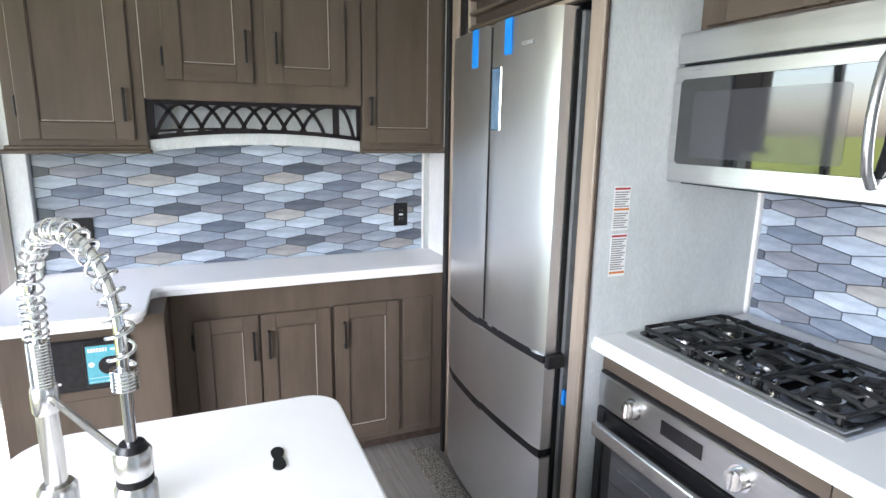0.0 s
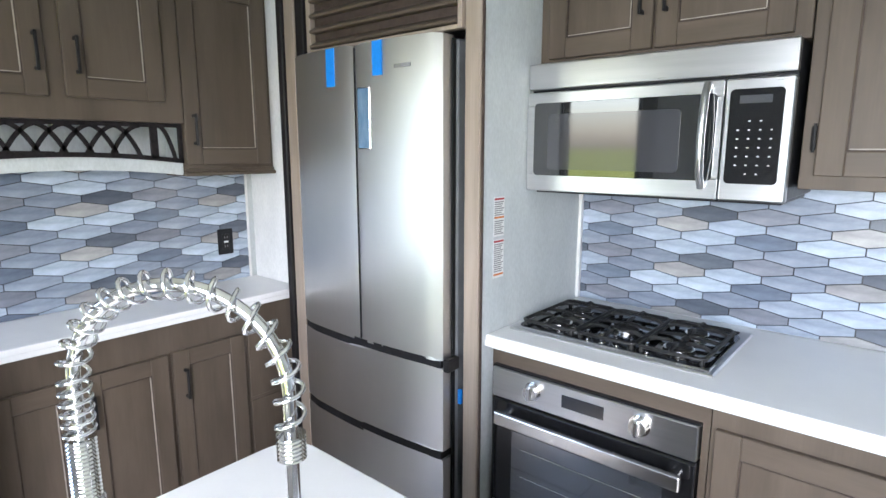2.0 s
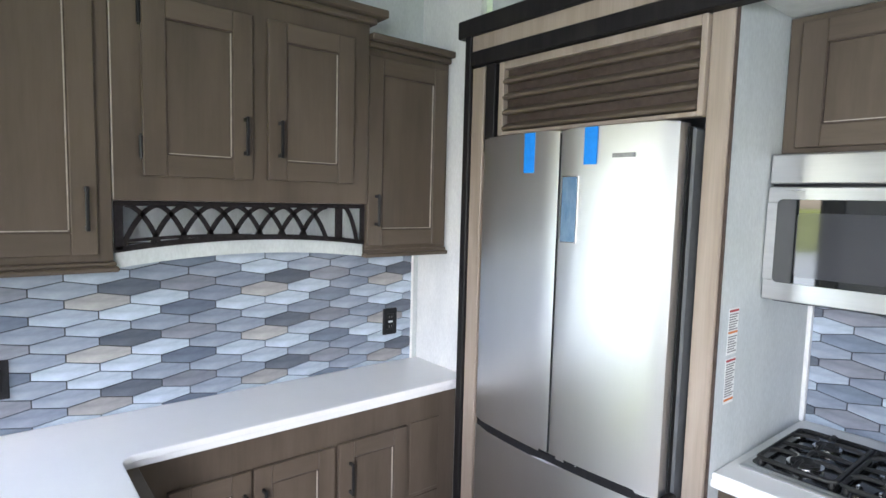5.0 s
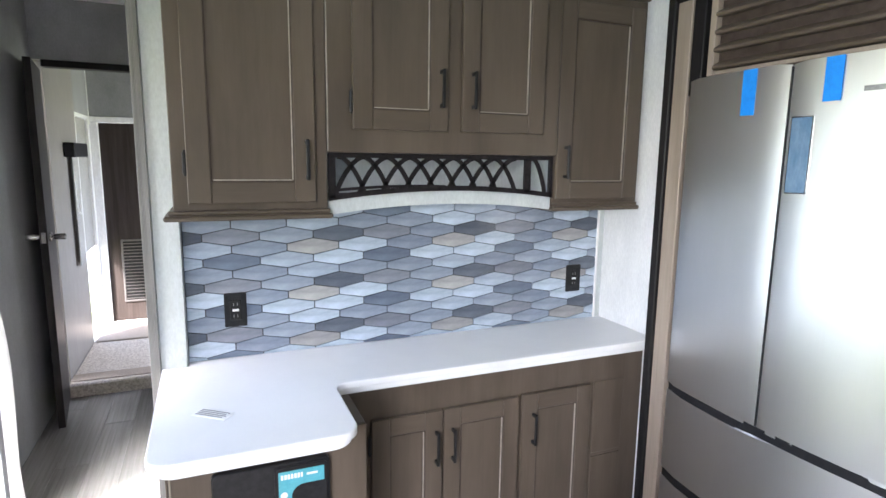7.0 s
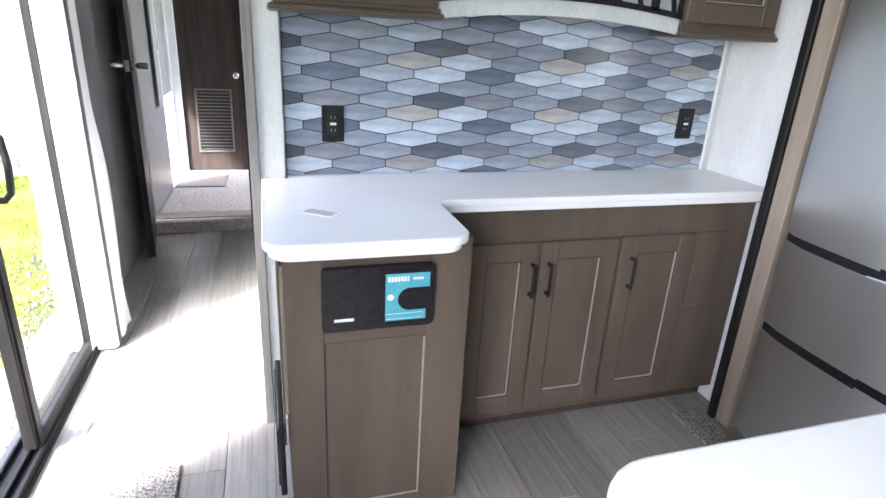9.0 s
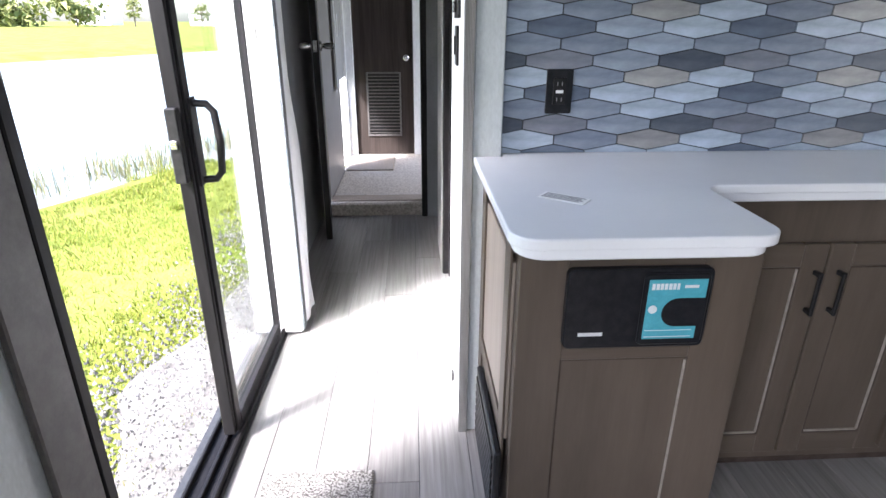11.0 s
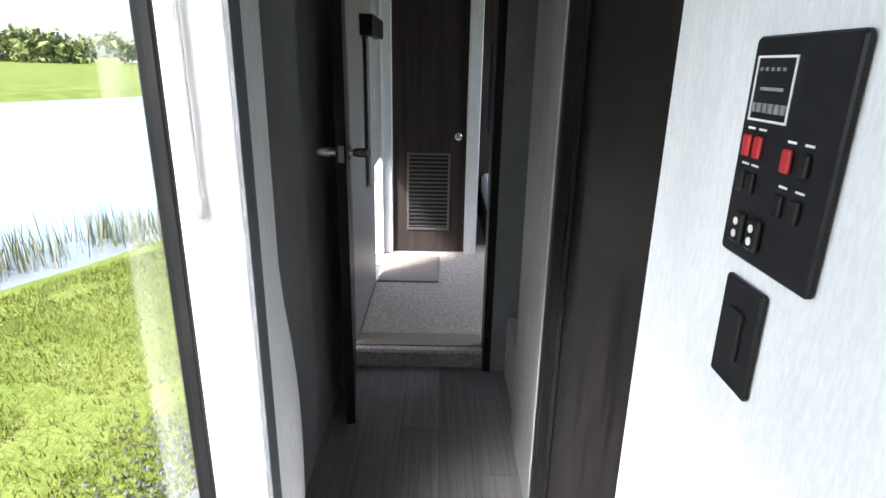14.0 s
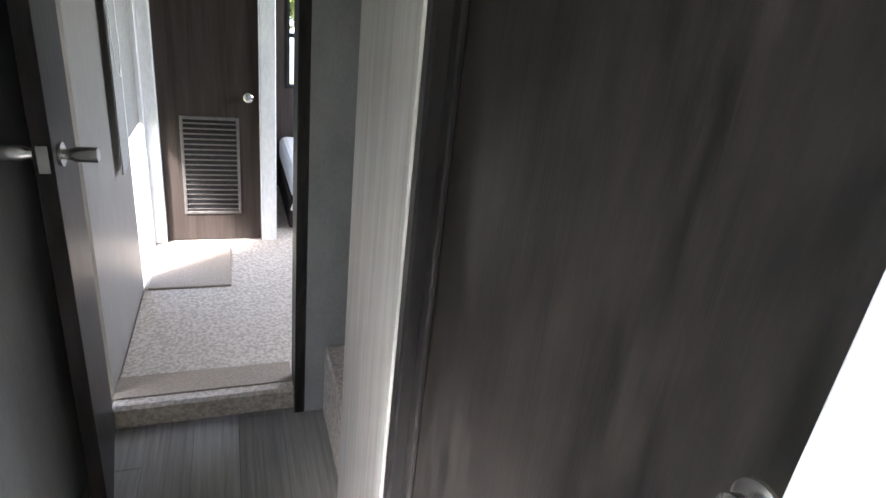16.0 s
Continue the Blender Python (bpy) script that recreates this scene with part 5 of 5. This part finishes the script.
part("clip", box((-0.724, 2.84, 0.015), (-0.716, 2.865, 0.05), 0.002), BLACK, tp)
ds = thing("door_stop_step", (-1.62, 2.06, -0.25), "grey moulded entry step outside the sliding door", "step")
part("tread", box((-1.85, 2.0, -0.22), (-1.58, 2.45, -0.17), 0.012, None, 2), STEEL_DARK, ds)
for x in (-1.83, -1.62):
    for y in (2.03, 2.42):
        part("leg", box((x - 0.015, y - 0.015, -0.91), (x + 0.015, y + 0.015, -0.215), 0.002), BLACK, ds)

# ---------- outdoors ----------
GZ = -0.9
SH = Vector((-5.55, 7.3))                                     # a point of the pond's near shore
AL = Vector((0.44, 0.90)).normalized()
AW = Vector((-AL.y, AL.x))


def ground_z(u):
    """Height of the land at u metres beyond the near shore."""
    if u < 0:
        return GZ + 0.03 * math.sin(u * 1.3)
    if u < 1.5:
        return GZ - 0.35 * u / 1.5
    if u < 27:
        return GZ - 0.35
    if u < 31:
        return GZ - 0.35 + 0.6 * (u - 27) / 4
    return GZ + 0.25 + min(u - 31, 120) * 0.012


us = [-400, -150, -60, -30, -20, -14, -10, -8, -6.5, -5, -4, -3, -2.2, -1.5, -0.8, -0.3, 0, 0.4, 0.9, 1.5, 5, 15, 25, 27, 29, 31, 34, 40, 60, 100, 151, 400, 1500]
vs = [-1500, -500, -200, -100, -60, -40, -25] + [-18 + 1.5 * k for k in range(25)] + [25, 40, 60, 100, 200, 500, 1500]
bm = bmesh.new()
gr_ = []
for u in us:
    row = []
    for v in vs:
        wob = 0.35 * math.sin(v * 0.9) + 0.2 * math.sin(v * 2.1 + 1) if abs(u) < 6 else 0
        p = SH + AW * (u + wob) + AL * v
        row.append(bm.verts.new((p.x, p.y, ground_z(u))))
    gr_.append(row)
for a, c in zip(gr_, gr_[1:]):
    for k in range(len(vs) - 1):
        bm.faces.new((a[k], a[k + 1], c[k + 1], c[k]))
structure("ground", bm, SOIL, "yellow-green rough meadow round the trailer", smooth=60)
bm = bmesh.new()
for u, v in ((-0.9, -300), (29, -300), (29, 300), (-0.9, 300)):
    p = SH + AW * u + AL * v
    bm.verts.new((p.x, p.y, GZ - 0.06))
bm.faces.new(bm.verts[:])
structure("water", bm, WATER, "bright still pond beyond the grass")

rng = np.random.default_rng(4)


def edge_wave(y):
    """Wavering of the line where the gravel beside the trailer meets the grass."""
    return 0.16 * math.sin(y * 1.9) + 0.09 * math.sin(y * 4.7 + 1)


bm = bmesh.new()
bed = []
for k in range(60):
    y = -3 + 0.22 * k
    x0 = -2.48 - edge_wave(y)
    bed.append([bm.verts.new((x0 + (-1.5 - x0) * q, y, ground_z((Vector((x0 + (-1.5 - x0) * q, y)) - SH).dot(AW)) + (0.022 if q else -0.03))) for q in (0, 0.06, 0.35, 0.7, 1)])
for a, c in zip(bed, bed[1:]):
    for k in range(4):
        bm.faces.new((a[k], a[k + 1], c[k + 1], c[k]))
structure("gravel_bed", bm, GRIT, "pale gritty ground strip beside the trailer", smooth=60)


def many(name, verts, faces, mat, label, category):
    me = bpy.data.meshes.new(name)
    me.from_pydata(verts, [], faces)
    me.materials.append(mat)
    ob = new(name, me)
    return tagged(ob, label, category, kind="stuff")


verts, faces = [], []
for _ in range(130000):
    x, y = rng.uniform(-8.5, -2.0), rng.uniform(1.5, 12.5)
    u = (Vector((x, y)) - SH).dot(AW)
    if u > 0.1:
        continue
    bare = 1 / (1 + math.exp(-(x + 2.44 + edge_wave(y)) * 7))
    if rng.random() < bare * 0.95 or noise.noise((x * 1.3, y * 1.3, 0)) < -0.22 and rng.random() < 0.8:
        continue
    h, a, w = rng.uniform(0.018, 0.062), rng.uniform(0, 6.283), rng.uniform(0.003, 0.007)
    dx, dy = math.cos(a), math.sin(a)
    lx, ly = rng.normal(0, 0.022, 2)
    z = ground_z(u)
    i = len(verts)
    verts += [(x - dx * w, y - dy * w, z - 0.01), (x + dx * w, y + dy * w, z - 0.01), (x + lx, y + ly, z + h)]
    faces.append((i, i + 1, i + 2))
# taller tufts at the shore and here and there on the meadow
for k in range(34):
    v = rng.uniform(-8, 9)
    c = SH + AW * (rng.uniform(-0.1, 0.45) if k < 20 else rng.uniform(-3.0, -0.6)) + AL * v
    big = rng.uniform(0.6, 1.0) if k < 20 else rng.uniform(0.3, 0.5)
    for _k in range(int(170 * big)):
        x, y = c.x + rng.normal(0, 0.11) * big, c.y + rng.normal(0, 0.11) * big
        z = ground_z((Vector((x, y)) - SH).dot(AW)) if k >= 20 else GZ - 0.08
        h, a = rng.uniform(0.1, 0.3) * big, rng.uniform(0, 6.283)
        lx, ly = rng.normal(0, 0.07, 2) * big
        dx, dy = math.cos(a) * 0.006, math.sin(a) * 0.006
        i = len(verts)
        verts += [(x - dx, y - dy, z), (x + dx, y + dy, z), (x + lx, y + ly, z + h)]
        faces.append((i, i + 1, i + 2))
many("grass", verts, faces, BLADE, "short yellow-green grass blades on the meadow", "grass")

verts, faces = [], []
for _ in range(26000):
    x, y = rng.uniform(-3.2, -1.6), rng.uniform(1.2, 8.5)
    if rng.random() > 1 / (1 + math.exp(-(x + 2.44 + edge_wave(y)) * 4.5)):
        continue
    s = rng.uniform(0.007, 0.019)
    gz = ground_z((Vector((x, y)) - SH).dot(AW)) + 0.012
    i = len(verts)
    t = rng.uniform(0.6, 1.3, 6) * s
    verts += [(x + t[0], y, gz), (x, y + t[1], gz), (x - t[2], y, gz), (x, y - t[3], gz), (x + rng.normal(0, s * 0.3), y + rng.normal(0, s * 0.3), gz + 0.012 + t[4] * 0.7)]
    faces += [(i, i + 1, i + 4), (i + 1, i + 2, i + 4), (i + 2, i + 3, i + 4), (i + 3, i, i + 4)]
many("gravel", verts, faces, STONE, "pale crushed gravel beside the trailer", "gravel")

verts, faces = [], []
for _ in range(1000):
    v = rng.uniform(-9, 14)
    dens = 0.45 + 0.55 * math.sin(v * 1.7) ** 2
    if rng.random() > dens:
        continue
    c = SH + AW * (0.75 + abs(rng.normal(0.35, 0.45))) + AL * v
    for _k in range(7):
        x, y = c.x + rng.normal(0, 0.13), c.y + rng.normal(0, 0.13)
        h, a = rng.uniform(0.28, 0.68), rng.uniform(0, 6.283)
        lx, ly = rng.normal(0, 0.045, 2)
        w = 0.007
        i = len(verts)
        z = GZ - 0.2
        verts += [(x - math.cos(a) * w, y - math.sin(a) * w, z), (x + math.cos(a) * w, y + math.sin(a) * w, z), (x + lx * 0.5 + math.cos(a) * w * 0.7, y + ly * 0.5 + math.sin(a) * w * 0.7, z + h * 0.6), (x + lx, y + ly, z + h)]
        faces += [(i, i + 1, i + 2), (i, i + 2, i + 3)]
many("reeds", verts, faces, REED, "thin reeds along the pond's edge", "reeds")


def tree(x, y, h, spread):
    z = ground_z((Vector((x, y)) - SH).dot(AW))
    t = thing("tree", (x, y, z), "distant leafy tree on the far bank", "tree", "far trees")
    limbs = [tube([(x, y, z - 0.2), (x + 0.1, y, z + h * 0.3), (x, y + 0.1, z + h * 0.75)], [0.03 * h, 0.022 * h, 0.008 * h], 6)]
    vs_, fs_ = [], []
    for k in range(9):
        a, e = rng.uniform(0, 6.283), rng.uniform(0.25, 0.9)
        tip = (x + math.cos(a) * spread * (1.1 - e * 0.6), y + math.sin(a) * spread * (1.1 - e * 0.6), z + h * e)
        limbs.append(tube([(x, y, z + h * (0.2 + e * 0.35)), tip], [0.012 * h, 0.004 * h], 5))
        r0 = spread * rng.uniform(0.4, 0.65)
        for _q in range(90):
            p = rng.normal(0, 0.5, 3) * r0
            c = (tip[0] + p[0], tip[1] + p[1], tip[2] + p[2] * 0.8)
            q = rng.normal(0, 1, (3, 3)) * spread * 0.11
            i = len(vs_)
            vs_.extend([(c[0] + q[n_][0], c[1] + q[n_][1], c[2] + q[n_][2]) for n_ in range(3)])
            fs_.append((i, i + 1, i + 2))
    part("trunk", join(*limbs), BARK, t)
    me = bpy.data.meshes.new("crown")
    me.from_pydata(vs_, [], fs_)
    me.materials.append(LEAF)
    ob = new("crown", me)
    ob.parent = t
    ob.matrix_parent_inverse = world_of(t).inverted()


for k in range(9):
    tree(-108 + 5.2 * k + rng.uniform(-1, 1), 108 + rng.uniform(-4, 6) + 2 * k, rng.uniform(5.5, 8.0) - 0.3 * k, rng.uniform(3.4, 4.6))
tree(-58, 130, 6, 1.5)
tree(-46, 135, 5.5, 1.4)
tree(-1.9, 34, 5.5, 2.6)
tree(1.0, 40, 6, 2.8)


def far_house(x, y, w, h):
    z = ground_z((Vector((x, y)) - SH).dot(AW))
    ho = thing("house", (x, y, z), "small pale house far across the pond", "house", "far houses")
    part("wall", box((x - w / 2, y - 3, z - 0.3), (x + w / 2, y + 3, z + h)), TRIM, ho)
    part("roof", extrude_outline([(x - w / 2 - 0.4, z + h), (x + w / 2 + 0.4, z + h), (x, z + h + 2.0)], 7, pose(0, y - 3.5, 0)), GREYTRIM, ho)
    for k in range(3):
        part("window", box((x - w / 2 + 1 + k * (w - 2.6) / 2, y - 3.05, z + 1), (x - w / 2 + 1.7 + k * (w - 2.6) / 2, y - 2.98, z + 2)), STEEL_DARK, ho)


far_house(-52, 160, 9, 3)
far_house(-34, 165, 8, 2.8)
far_house(-75, 150, 8, 3)

# ---------- pieces: floor planks and wall tiles ----------
PW, PL = 0.155, 1.22
plank_meshes = {}


def plank(x0, x1, y0, y1):
    key = (round(x1 - x0, 3), round(y1 - y0, 3))
    if key not in plank_meshes:
        plank_meshes[key] = mesh_of("plank", box((0.0008, 0.0008, -0.008), (key[0] - 0.0008, key[1] - 0.0008, 0), 0.0012), PLANK)
    ob = new("plank", plank_meshes[key])
    ob.location = (x0, y0, 0)
    ob.parent = floor


x, col_ = -1.47, 0
while x < 1.03:
    y = -2.7 + (col_ * 0.47) % PL - PL
    while y < 4.84:
        a, c = max(y, -2.7), min(y + PL, 4.84)
        if c - a > 0.03:
            plank(x, min(x + PW, 1.06), a, c)
        y += PL
    x += PW
    col_ += 1

TWID, TROW, TSIDE, TAPEX = 0.1765, 0.0413, 0.0248, 0.0165
# glaze tones of one mosaic sheet, three tiles wide and four rows high
SLATE, DUSK, STEELBLUE, MIST, SAND = (0.10, 0.115, 0.142, 1), (0.15, 0.182, 0.235, 1), (0.24, 0.275, 0.335, 1), (0.40, 0.46, 0.54, 1), (0.33, 0.322, 0.316, 1)
ASH = (0.205, 0.215, 0.25, 1)
SHEET = ((DUSK, MIST, MIST), (STEELBLUE, SAND, MIST), (ASH, STEELBLUE, SLATE), (STEELBLUE, MIST, STEELBLUE))
GAP = 0.0023


def hexagon(cx, cz):
    w, s = TWID / 2 - GAP * 0.8, TSIDE / 2 - GAP * 0.55
    return [(cx - w, cz - s), (cx, cz - s - TAPEX), (cx + w, cz - s), (cx + w, cz + s), (cx, cz + s + TAPEX), (cx - w, cz + s)]


def clip(poly, x0, x1, z0, z1):
    for axis, lim, keep_low in ((0, x0, False), (0, x1, True), (1, z0, False), (1, z1, True)):
        out = []
        for k, p in enumerate(poly):
            q = poly[(k + 1) % len(poly)]
            ip = p[axis] <= lim if keep_low else p[axis] >= lim
            iq = q[axis] <= lim if keep_low else q[axis] >= lim
            if ip:
                out.append(p)
            if ip != iq:
                t = (lim - p[axis]) / (q[axis] - p[axis])
                out.append((p[0] + t * (q[0] - p[0]), p[1] + t * (q[1] - p[1])))
        poly = out
        if len(poly) < 3:
            return []
    return poly


tile_meshes = {}


def tile_field(wall_ob, m, x0, x1, z0, z1, px, pz, row0=0, col0=0):
    """Hexagonal tiles on a front from (x0, z0) to (x1, z1); one tile is centred at (px, pz)."""
    r0 = math.floor((z0 - pz) / TROW) - 1
    for r in range(r0, math.ceil((z1 - pz) / TROW) + 2):
        cz = pz + r * TROW
        k0 = math.floor((x0 - px) / TWID) - 1
        for k in range(k0, math.ceil((x1 - px) / TWID) + 2):
            cx = px + (k + 0.5 * (r % 2)) * TWID
            poly = clip(hexagon(cx, cz), x0, x1, z0, z1)
            if not poly:
                continue
            area = abs(sum(a[0] * b[1] - b[0] * a[1] for a, b in zip(poly, poly[1:] + poly[:1]))) / 2
            if area < 2e-5:
                continue
            loc = [(x - cx, z - cz) for x, z in poly]
            key = tuple((round(a, 4), round(b, 4)) for a, b in loc)
            if key not in tile_meshes:
                bm = extrude_outline(loc, 0.005)
                tile_meshes[key] = mesh_of("tile", bm, TILE)
            ob = new("tile", tile_meshes[key])
            ob.color = SHEET[(r + row0) % 4][(k + col0) % 3]
            ob.parent = wall_ob
            ob.matrix_parent_inverse = world_of(wall_ob).inverted()
            ob.matrix_basis = m @ pose(cx, -0.005, cz)


bk = structure("backsplash_north", box((-0.612, BACK - 0.004, 0.912), (0.990, BACK - 0.0005, 1.46)), GROUT, "grey mosaic of stretched hexagon tiles")
tile_field(bk, pose(0, BACK - 0.004, 0), -0.611, 0.989, 0.913, 1.459, -0.467, 1.2373)
bk2 = structure("backsplash_range", box((1.664, -0.95, 0.912), (1.6695, 1.27, 1.40)), GROUT, "grey mosaic of stretched hexagon tiles")
tile_field(bk2, face_x(1.664, 0, 0), -1.269, 0.949, 0.913, 1.399, -0.802, 1.119, 2, 2)
